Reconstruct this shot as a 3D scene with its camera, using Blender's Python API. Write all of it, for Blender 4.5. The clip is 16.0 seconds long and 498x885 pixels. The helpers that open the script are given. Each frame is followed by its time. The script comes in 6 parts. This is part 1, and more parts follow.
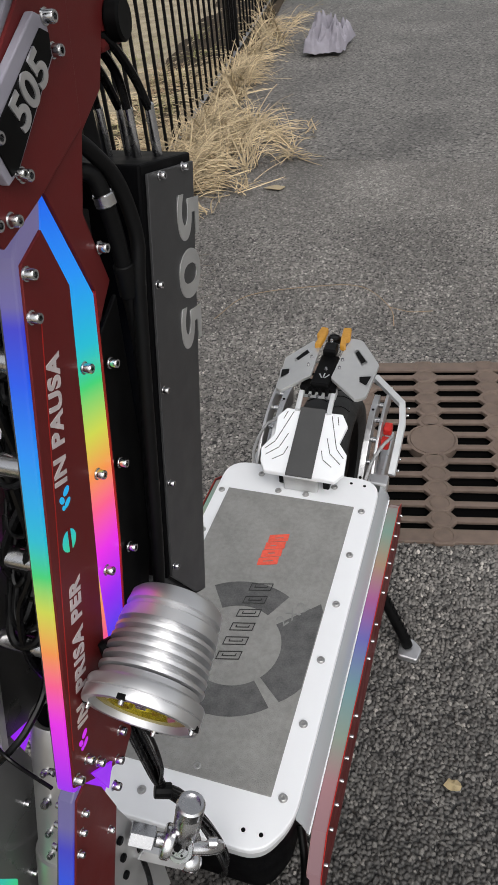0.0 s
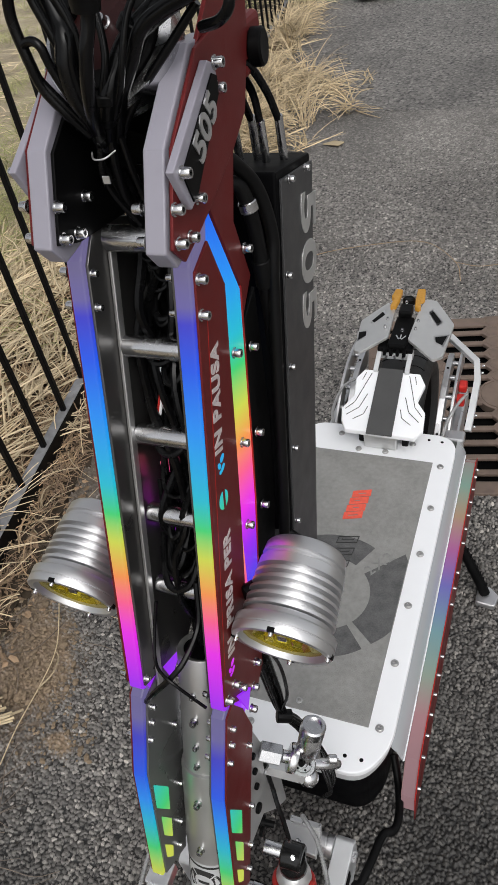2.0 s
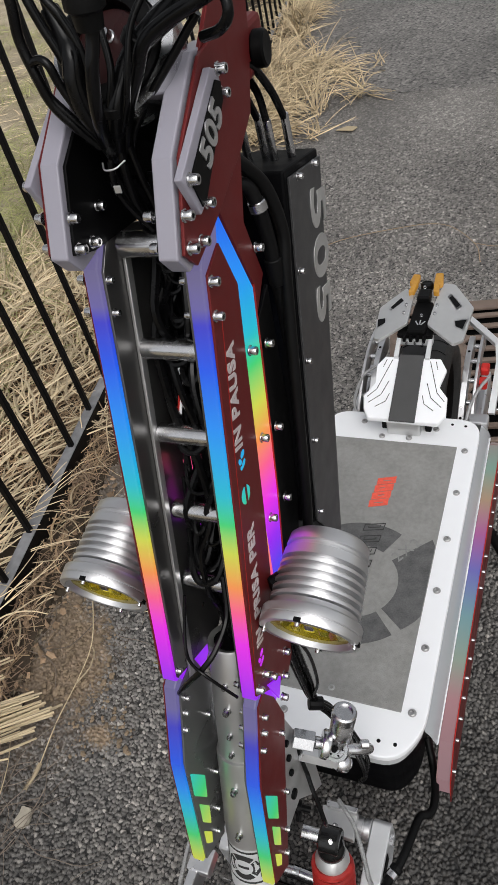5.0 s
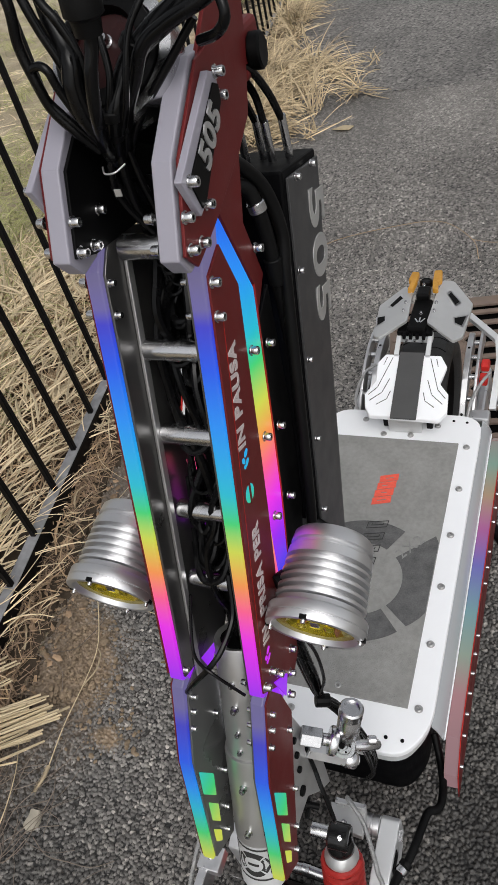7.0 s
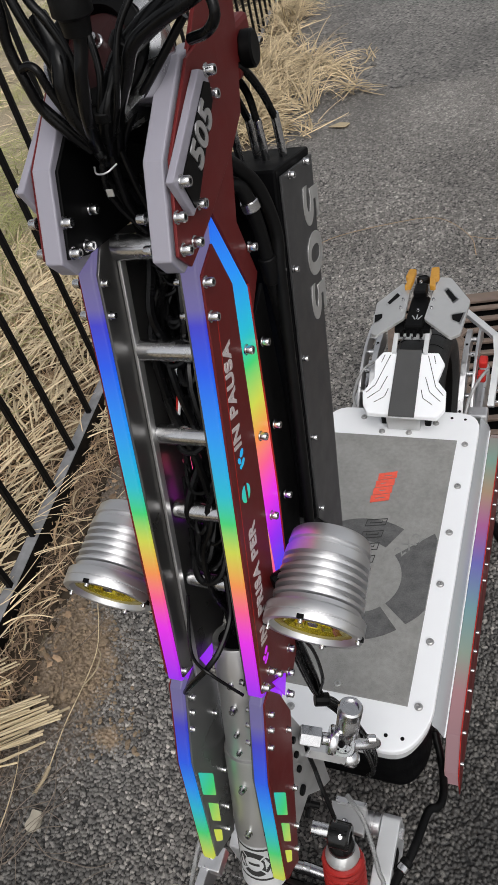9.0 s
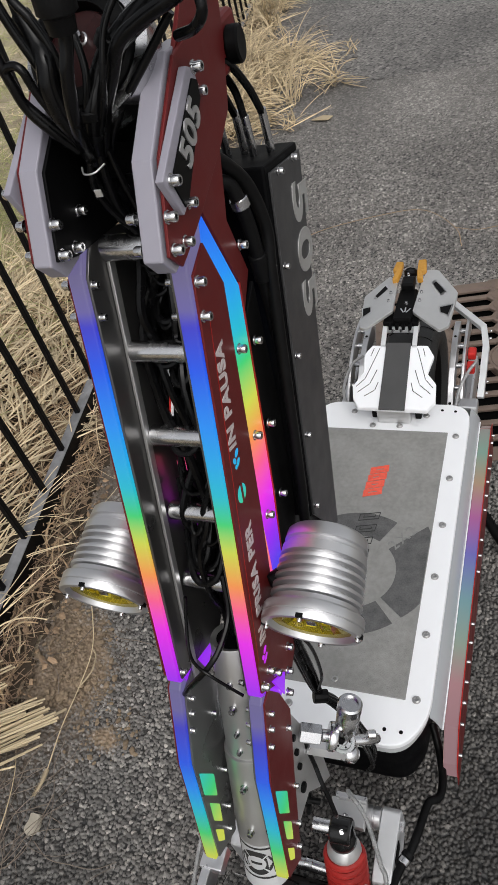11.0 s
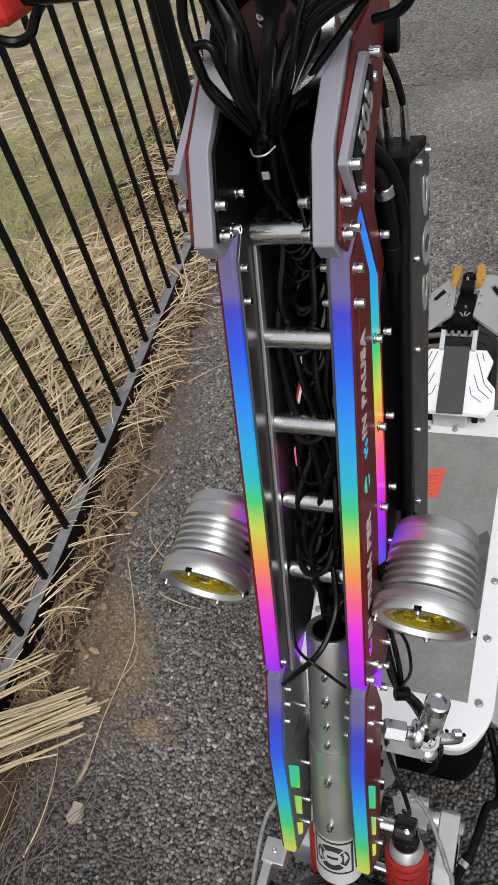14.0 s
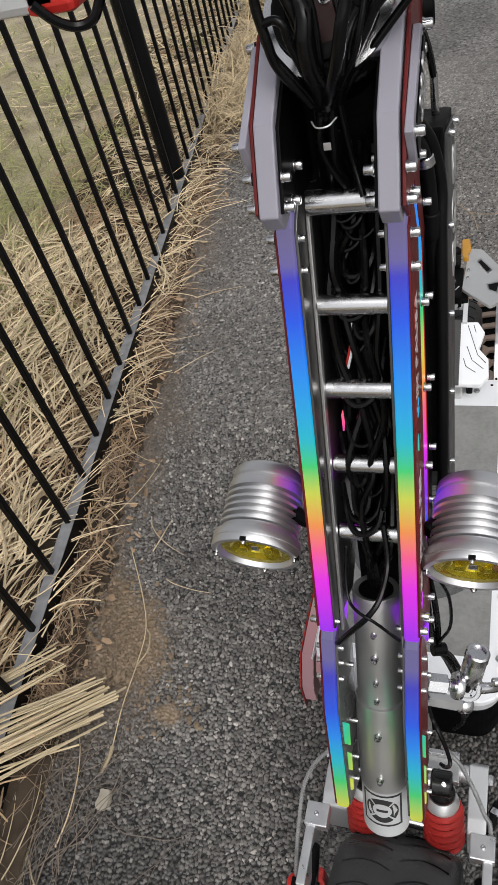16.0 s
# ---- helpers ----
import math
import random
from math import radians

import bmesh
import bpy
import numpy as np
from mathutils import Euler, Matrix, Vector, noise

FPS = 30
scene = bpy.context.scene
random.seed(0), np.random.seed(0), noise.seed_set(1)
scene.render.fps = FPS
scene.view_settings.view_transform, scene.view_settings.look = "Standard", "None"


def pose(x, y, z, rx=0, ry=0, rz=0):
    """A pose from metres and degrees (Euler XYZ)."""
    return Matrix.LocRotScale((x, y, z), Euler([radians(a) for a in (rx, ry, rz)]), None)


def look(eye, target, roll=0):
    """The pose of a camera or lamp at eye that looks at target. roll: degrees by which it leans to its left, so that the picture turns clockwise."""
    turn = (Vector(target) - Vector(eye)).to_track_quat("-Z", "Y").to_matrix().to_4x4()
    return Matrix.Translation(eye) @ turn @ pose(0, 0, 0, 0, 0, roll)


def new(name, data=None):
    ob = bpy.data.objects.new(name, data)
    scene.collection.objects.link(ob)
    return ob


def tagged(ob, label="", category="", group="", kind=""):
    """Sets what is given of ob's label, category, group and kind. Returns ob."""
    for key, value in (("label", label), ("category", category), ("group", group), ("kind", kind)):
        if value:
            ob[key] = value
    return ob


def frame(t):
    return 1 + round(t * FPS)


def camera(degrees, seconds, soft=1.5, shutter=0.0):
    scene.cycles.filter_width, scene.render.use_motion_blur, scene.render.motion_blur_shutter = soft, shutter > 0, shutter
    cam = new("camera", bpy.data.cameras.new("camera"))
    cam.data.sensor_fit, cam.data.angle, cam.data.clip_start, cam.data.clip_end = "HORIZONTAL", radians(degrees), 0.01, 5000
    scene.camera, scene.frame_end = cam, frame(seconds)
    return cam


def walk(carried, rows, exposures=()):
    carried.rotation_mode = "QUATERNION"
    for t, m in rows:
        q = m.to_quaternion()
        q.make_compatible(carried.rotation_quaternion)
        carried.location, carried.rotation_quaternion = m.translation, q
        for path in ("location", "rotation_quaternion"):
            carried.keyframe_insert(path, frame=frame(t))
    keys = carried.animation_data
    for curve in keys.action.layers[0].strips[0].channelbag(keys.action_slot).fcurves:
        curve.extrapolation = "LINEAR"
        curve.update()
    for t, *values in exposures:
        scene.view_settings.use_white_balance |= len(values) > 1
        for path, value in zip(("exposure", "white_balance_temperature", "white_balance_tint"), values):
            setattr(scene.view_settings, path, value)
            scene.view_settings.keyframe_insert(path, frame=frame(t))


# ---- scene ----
cam = camera(37.3, 16.0, soft=0.85)
PATH = [
    (0, (0.283, -0.098, 1.247), (-0.281, 1.334, -0.03), -6.2),
    (0.5, (0.27, -0.131, 1.271), (-0.309, 1.247, -0.057), -8.6),
    (1, (0.261, -0.144, 1.298), (-0.361, 1.2, -0.046), -10.3),
    (1.5, (0.257, -0.165, 1.313), (-0.379, 1.171, -0.033), -9.9),
    (2, (0.252, -0.163, 1.311), (-0.432, 1.146, -0.037), -11.7),
    (2.5, (0.259, -0.164, 1.311), (-0.443, 1.124, -0.048), -13.7),
    (3, (0.255, -0.172, 1.316), (-0.465, 1.101, -0.049), -14.6),
    (3.5, (0.259, -0.173, 1.321), (-0.483, 1.094, -0.037), -15.4),
    (4, (0.26, -0.166, 1.319), (-0.485, 1.101, -0.036), -15.4),
    (6.5, (0.261, -0.167, 1.324), (-0.489, 1.101, -0.029), -17.1),
    (7, (0.261, -0.17, 1.323), (-0.49, 1.097, -0.029), -17.1),
    (7.5, (0.262, -0.168, 1.325), (-0.492, 1.097, -0.028), -17.3),
    (8, (0.263, -0.167, 1.323), (-0.492, 1.098, -0.03), -17.4),
    (8.5, (0.262, -0.166, 1.322), (-0.492, 1.098, -0.033), -17.6),
    (9, (0.263, -0.167, 1.322), (-0.487, 1.097, -0.034), -17.6),
    (9.5, (0.263, -0.163, 1.322), (-0.476, 1.1, -0.041), -18.0),
    (12, (0.252, -0.164, 1.323), (-0.466, 1.1, -0.051), -18.2),
    (12.5, (0.251, -0.166, 1.323), (-0.476, 1.098, -0.046), -17.9),
    (13, (0.247, -0.169, 1.323), (-0.481, 1.095, -0.045), -17.7),
    (13.5, (0.219, -0.161, 1.332), (-0.512, 1.107, -0.03), -17.2),
    (14, (0.172, -0.199, 1.335), (-0.566, 1.064, -0.029), -16.4),
    (14.5, (0.14, -0.253, 1.337), (-0.588, 1.0, -0.041), -16.7),
    (15, (0.104, -0.264, 1.334), (-0.591, 0.99, -0.06), -17.2),
    (15.5, (0.117, -0.252, 1.341), (-0.553, 1.014, -0.055), -17.7),
    (16, (0.114, -0.247, 1.351), (-0.538, 1.027, -0.046), -17.5),
]
walk(cam, [(t, look(e, g, r)) for t, e, g, r in PATH])


# ---- world and light ----
world = bpy.data.worlds.new("overcast_sky")
scene.world = world
world.use_nodes = True
wt = world.node_tree
wt.nodes.clear()
w_out = wt.nodes.new("ShaderNodeOutputWorld")
w_bg = wt.nodes.new("ShaderNodeBackground")
w_sky = wt.nodes.new("ShaderNodeTexSky")
w_sky.sky_type = "NISHITA"
w_sky.sun_disc = False
w_sky.sun_elevation = radians(50)
w_sky.sun_rotation = radians(150)
w_sky.air_density, w_sky.dust_density = 1.0, 4.0
w_hsv = wt.nodes.new("ShaderNodeHueSaturation")
w_hsv.inputs["Saturation"].default_value = 0.16
wt.links.new(w_sky.outputs[0], w_hsv.inputs["Color"])
wt.links.new(w_hsv.outputs[0], w_bg.inputs[0])
w_bg.inputs[1].default_value = 0.150
wt.links.new(w_bg.outputs[0], w_out.inputs[0])
sun = new("sun", bpy.data.lights.new("sun", "SUN"))
sun.data.energy, sun.data.angle, sun.data.color = 1.0, radians(50), (1.0, 0.985, 0.97)
sun.matrix_world = look((1.5, -2.5, 4.5), (0, 0, 0))


# ---- materials ----
def mat(name, color=(0.5, 0.5, 0.5), rough=0.5, metal=0.0, vary=0.0, scale=60.0, bump=0.0, bump_scale=400.0, spec=0.5, rand=0.0, trans=0.0, ior=1.45):
    """A plain surface with two scales of colour change and a fine relief."""
    m = bpy.data.materials.new(name)
    m.use_nodes = True
    t = m.node_tree
    b = t.nodes["Principled BSDF"]
    b.inputs["Roughness"].default_value, b.inputs["Metallic"].default_value = rough, metal
    b.inputs["Specular IOR Level"].default_value, b.inputs["IOR"].default_value = spec, ior
    b.inputs["Transmission Weight"].default_value = trans
    b.inputs["Base Color"].default_value = (*color, 1)
    if vary or rand:
        tc = t.nodes.new("ShaderNodeTexCoord")
        n1, n2 = t.nodes.new("ShaderNodeTexNoise"), t.nodes.new("ShaderNodeTexNoise")
        n1.inputs["Scale"].default_value, n1.inputs["Detail"].default_value = scale, 6
        n2.inputs["Scale"].default_value, n2.inputs["Detail"].default_value = scale * 0.13, 4
        for n in (n1, n2):
            t.links.new(tc.outputs["Object"], n.inputs["Vector"])
        add = t.nodes.new("ShaderNodeMath")
        add.operation = "ADD"
        t.links.new(n1.outputs["Fac"], add.inputs[0]), t.links.new(n2.outputs["Fac"], add.inputs[1])
        last = add.outputs[0]
        if rand:
            oi = t.nodes.new("ShaderNodeObjectInfo")
            ri = t.nodes.new("ShaderNodeNewGeometry")
            mx = t.nodes.new("ShaderNodeMath")
            mx.operation = "ADD"
            t.links.new(oi.outputs["Random"], mx.inputs[0]), t.links.new(ri.outputs["Random Per Island"], mx.inputs[1])
            fr = t.nodes.new("ShaderNodeMath")
            fr.operation = "FRACT"
            t.links.new(mx.outputs[0], fr.inputs[0])
            ml = t.nodes.new("ShaderNodeMath")
            ml.operation = "MULTIPLY_ADD"
            t.links.new(fr.outputs[0], ml.inputs[0])
            ml.inputs[1].default_value = rand / max(vary, 0.01)
            t.links.new(last, ml.inputs[2])
            last = ml.outputs[0]
        mr = t.nodes.new("ShaderNodeMapRange")
        mr.inputs["From Min"].default_value, mr.inputs["From Max"].default_value = 0.5, 1.5 + (rand / max(vary, 0.01) if rand else 0)
        mr.inputs["To Min"].default_value, mr.inputs["To Max"].default_value = 1 - vary - rand * 0.5, 1 + vary + rand * 0.5
        t.links.new(last, mr.inputs["Value"])
        mul = t.nodes.new("ShaderNodeMix")
        mul.data_type, mul.blend_type = "RGBA", "MULTIPLY"
        mul.inputs[0].default_value = 1
        mul.inputs[6].default_value = (*color, 1)
        t.links.new(mr.outputs[0], mul.inputs[7])
        t.links.new(mul.outputs[2], b.inputs["Base Color"])
        rr = t.nodes.new("ShaderNodeMapRange")
        rr.inputs["From Min"].default_value, rr.inputs["From Max"].default_value = 0.3, 0.7
        rr.inputs["To Min"].default_value, rr.inputs["To Max"].default_value = max(rough - 0.08, 0.03), min(rough + 0.1, 1)
        t.links.new(n1.outputs["Fac"], rr.inputs["Value"])
        t.links.new(rr.outputs[0], b.inputs["Roughness"])
    if bump:
        tc = t.nodes.new("ShaderNodeTexCoord")
        n = t.nodes.new("ShaderNodeTexNoise")
        n.inputs["Scale"].default_value, n.inputs["Detail"].default_value = bump_scale, 4
        bp = t.nodes.new("ShaderNodeBump")
        bp.inputs["Strength"].default_value, bp.inputs["Distance"].default_value = bump, 0.002
        t.links.new(tc.outputs["Object"], n.inputs["Vector"])
        t.links.new(n.outputs["Fac"], bp.inputs["Height"])
        t.links.new(bp.outputs[0], b.inputs["Normal"])
    return m


def led_mat(name, axis, a, b2, stops, strength):
    """Frosted acrylic lit from inside by coloured diodes; the colours run along an axis between two places in metres."""
    m = mat(name, (0.030, 0.030, 0.034), 0.36, spec=0.25)
    t = m.node_tree
    b = t.nodes["Principled BSDF"]
    tc = t.nodes.new("ShaderNodeTexCoord")
    dot = t.nodes.new("ShaderNodeVectorMath")
    dot.operation = "DOT_PRODUCT"
    dot.inputs[1].default_value = axis
    t.links.new(tc.outputs["Object"], dot.inputs[0])
    mr = t.nodes.new("ShaderNodeMapRange")
    mr.inputs["From Min"].default_value, mr.inputs["From Max"].default_value = a, b2
    t.links.new(dot.outputs["Value"], mr.inputs["Value"])
    ramp = t.nodes.new("ShaderNodeValToRGB")
    e = ramp.color_ramp.elements
    for k, (pos, col) in enumerate(stops):
        el = e[k] if k < 2 else e.new(pos)
        el.position, el.color = pos, (*col, 1)
    t.links.new(mr.outputs[0], ramp.inputs[0])
    t.links.new(ramp.outputs[0], b.inputs["Emission Color"])
    b.inputs["Emission Strength"].default_value = strength
    return m


STEM = (0.0, 0.328, 0.945)
M_BLACK = mat("black_anodised_aluminium", (0.003, 0.003, 0.0032), 0.45, 0.0, 0.3, 40, spec=0.10)
M_GLOSS = mat("dark_anodised_sheet", (0.15, 0.147, 0.143), 0.30, 0.85, 0.25, 12)
M_SMOKE = mat("smoky_grey_sheet", (0.17, 0.17, 0.17), 0.28, 0.7, 0.25, 14)
M_RED = mat("red_anodised_aluminium", (0.125, 0.013, 0.013), 0.42, 0.25, 0.12, 30, 0.05, 900, spec=0.35)
M_DARKRED = mat("blackish_red_cap", (0.022, 0.005, 0.005), 0.3, 0.0, 0.2, 40, spec=0.3)
M_REDEDGE = mat("bright_red_edge", (0.42, 0.02, 0.015), 0.4, 0.3, 0.1, 30)
M_STEEL = mat("polished_steel", (0.62, 0.62, 0.63), 0.22, 1.0, 0.12, 90)
M_ALU = mat("brushed_aluminium", (0.66, 0.66, 0.67), 0.34, 0.9, 0.12, 80, 0.05, 700)
M_LAMP = mat("bead_blasted_aluminium", (0.62, 0.62, 0.63), 0.36, 0.9)
M_WHITE = mat("white_powder_coat", (0.80, 0.81, 0.83), 0.45, 0.0, 0.03, 25, 0.06, 1200)
M_SILVER = mat("silver_paint", (0.60, 0.61, 0.62), 0.4, 0.35, 0.06, 40, 0.06, 900)
M_GREYPLATE = mat("grey_anodised_aluminium", (0.58, 0.58, 0.575), 0.36, 0.7, 0.1, 50, 0.05, 900)
M_TUBE = mat("graphite_steel_tube", (0.46, 0.455, 0.45), 0.38, 0.8, 0.1, 50)
M_GRIP = mat("grey_grip_mat", (0.245, 0.242, 0.232), 0.85, 0.0, 0.26, 140, 0.6, 700)
M_GRIPDARK = mat("worn_dark_grip_print", (0.095, 0.095, 0.095), 0.85, 0.0, 0.55, 420, 0.5, 900)
M_PALEPRINT = mat("worn_pale_print", (0.22, 0.22, 0.215), 0.85, 0.0, 0.35, 300)
M_BLACKPRINT = mat("black_print", (0.02, 0.02, 0.02), 0.6, 0.0, 0.3, 200)
M_REDPRINT = mat("red_print", (0.74, 0.105, 0.065), 0.7, 0.0, 0.3, 200)
M_WHITEPRINT = mat("engraved_pale_lettering", (0.52, 0.46, 0.46), 0.5, 0.1, 0.15, 200)
M_BOX = mat("satin_black_case", (0.003, 0.003, 0.0035), 0.45, 0.0, 0.15, 30, 0.05, 900, spec=0.05)
M_DARKFACE = mat("charcoal_cover_plate", (0.050, 0.050, 0.052), 0.42, 0.25, 0.1, 30, 0.05, 900)
M_RUBBER = mat("black_rubber", (0.004, 0.004, 0.0042), 0.42, 0.0, 0.25, 70, 0.1, 500, spec=0.14)
M_CABLE = mat("black_cable_sheath", (0.003, 0.003, 0.0033), 0.22, 0.0, 0.2, 80, spec=0.22)
M_TYRE = mat("tyre_rubber", (0.034, 0.034, 0.034), 0.55, 0.0, 0.25, 60, 0.2, 500, spec=0.35)
M_GLOSSBLACK = mat("glossy_black_paint", (0.008, 0.008, 0.008), 0.14)
M_SPRING = mat("red_coil_paint", (0.34, 0.020, 0.016), 0.35, 0.0, 0.12, 60)
M_CALIPER = mat("red_caliper_paint", (0.50, 0.025, 0.02), 0.35, 0.1, 0.1, 60)
M_FROST = mat("frosted_acrylic", (0.275, 0.265, 0.31), 0.36, 0.0, 0.05, 20, spec=0.5)
M_CLEAR = mat("smoky_clear_acrylic", (0.36, 0.375, 0.39), 0.12, 0.0, 0.04, 12, spec=0.6)
M_GUARD = mat("clear_plastic", (0.93, 0.93, 0.93), 0.05, trans=1.0, ior=1.25)
M_AMBER = mat("smoked_amber_lens", (0.26, 0.15, 0.035), 0.12, 0.0, 0.3, 200)
M_AMBER.node_tree.nodes["Principled BSDF"].inputs["Emission Color"].default_value = (1.0, 0.42, 0.02, 1)
M_AMBER.node_tree.nodes["Principled BSDF"].inputs["Emission Strength"].default_value = 0.2
M_TAILRED = mat("unlit_red_lens", (0.33, 0.20, 0.19), 0.4, 0.0, 0.08, 20)
M_YELLOW = mat("yellow_headlight_lens", (0.50, 0.40, 0.03), 0.10, 0.75, 0.25, 90)
M_STRAP = mat("dark_webbing", (0.06, 0.06, 0.06), 0.75, 0.0, 0.15, 200, 0.4, 1500)
M_BRAID = mat("braided_steel_hose", (0.42, 0.42, 0.42), 0.35, 0.8, 0.3, 500, 0.6, 1800)
M_FENCE = mat("black_painted_steel", (0.004, 0.004, 0.0045), 0.4, 0.0, 0.3, 30, 0.08, 300, spec=0.14)
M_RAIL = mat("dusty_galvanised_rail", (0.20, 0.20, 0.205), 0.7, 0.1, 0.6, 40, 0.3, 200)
M_STRAW = mat("dry_straw", (0.56, 0.455, 0.295), 0.65, 0.0, 0.2, 30, rand=0.55)
M_TWIG = mat("brown_dead_grass", (0.26, 0.18, 0.12), 0.8, 0.0, 0.2, 40, rand=0.5)
M_FLAKE = mat("dead_leaf_crumb", (0.27, 0.185, 0.115), 0.8, 0.0, 0.3, 80, rand=0.8)
M_ROOT = mat("grey_brown_rootlet", (0.19, 0.155, 0.125), 0.85, 0.0, 0.2, 40, rand=0.5)
M_GRASS = mat("faded_grass", (0.30, 0.30, 0.125), 0.75, 0.0, 0.2, 30, rand=0.5)
M_IRON = mat("rusty_cast_iron", (0.165, 0.122, 0.098), 0.62, 0.15, 0.35, 45, 0.25, 350)
M_PITSHADE = mat("drain_shade_black", (0.004, 0.004, 0.004), 1.0, spec=0.0)
M_CLOTH = mat("grey_violet_cloth", (0.26, 0.245, 0.28), 0.85, 0.0, 0.2, 30, 0.2, 600)
M_SHADESOIL = mat("shade_darkened_soil", (0.062, 0.047, 0.033), 0.95, 0.0, 0.5, 30, 0.8, 120, spec=0.2)
M_TUFT = mat("sunbleached_straw_heap", (0.45, 0.355, 0.22), 0.7, 0.0, 0.25, 30, rand=0.75)
M_HAY = mat("weathered_brown_straw", (0.37, 0.26, 0.155), 0.75, 0.0, 0.25, 30, rand=0.7)
M_CRUMB = mat("ochre_dry_soil", (0.24, 0.18, 0.12), 0.95, 0.0, 0.3, 60, 0.5, 300, rand=0.3)
M_LEAF = mat("dry_tan_leaf", (0.34, 0.27, 0.15), 0.7, 0.0, 0.25, 90)
M_STONE = mat("pale_stone", (0.33, 0.30, 0.24), 0.75, 0.0, 0.2, 60, 0.3, 200)
VIOLET, BLUE, AZURE, CYAN, GREEN, YELLOW, ORANGE, PINK, MAGENTA, PURPLE, GREY = (0.035, 0.035, 0.55), (0.0, 0.085, 0.80), (0.0, 0.26, 0.88), (0.0, 0.48, 0.62), (0.04, 0.62, 0.16), (0.60, 0.66, 0.06), (0.90, 0.28, 0.06), (0.95, 0.10, 0.26), (0.80, 0.01, 0.78), (0.30, 0.01, 0.85), (0.14, 0.12, 0.26)
L_MAIN = led_mat("rainbow_acrylic_stem", STEM, 1.086, 0.715, ((0.0, GREY), (1.0, PURPLE), (0.055, (0.13, 0.11, 0.34)), (0.085, VIOLET), (0.17, BLUE), (0.29, AZURE), (0.38, (0.0, 0.39, 0.76)), (0.44, CYAN), (0.51, GREEN), (0.58, YELLOW), (0.67, ORANGE), (0.74, PINK), (0.83, MAGENTA)), 0.95)
L_LOW = led_mat("rainbow_acrylic_fork", STEM, 0.725, 0.475, ((0.0, GREY), (1.0, YELLOW), (0.16, (0.14, 0.12, 0.34)), (0.24, VIOLET), (0.40, BLUE), (0.55, AZURE), (0.70, CYAN), (0.84, GREEN)), 0.85)
L_BAND = led_mat("rainbow_acrylic_band", STEM, 1.13, 0.80, ((0.0, BLUE), (1.0, (0.02, 0.05, 0.8)), (0.16, AZURE), (0.30, CYAN), (0.38, GREEN), (0.48, YELLOW), (0.57, ORANGE), (0.65, PINK), (0.75, MAGENTA), (0.87, PURPLE)), 1.0)
L_DECK = led_mat("rainbow_acrylic_deck", (0, 1, 0), 0.27, 0.93, ((0.0, (0.45, 0.25, 0.27)), (1.0, (0.42, 0.30, 0.30)), (0.14, (0.60, 0.30, 0.32)), (0.24, (0.40, 0.50, 0.40)), (0.36, (0.25, 0.48, 0.52)), (0.50, (0.22, 0.20, 0.70)), (0.62, (0.60, 0.15, 0.45)), (0.74, (0.60, 0.40, 0.25)), (0.86, (0.30, 0.50, 0.40))), 0.55)
L_WIN = led_mat("rainbow_acrylic_window", STEM, 0.62, 0.50, ((0.0, CYAN), (1.0, YELLOW), (0.5, GREEN)), 0.9)


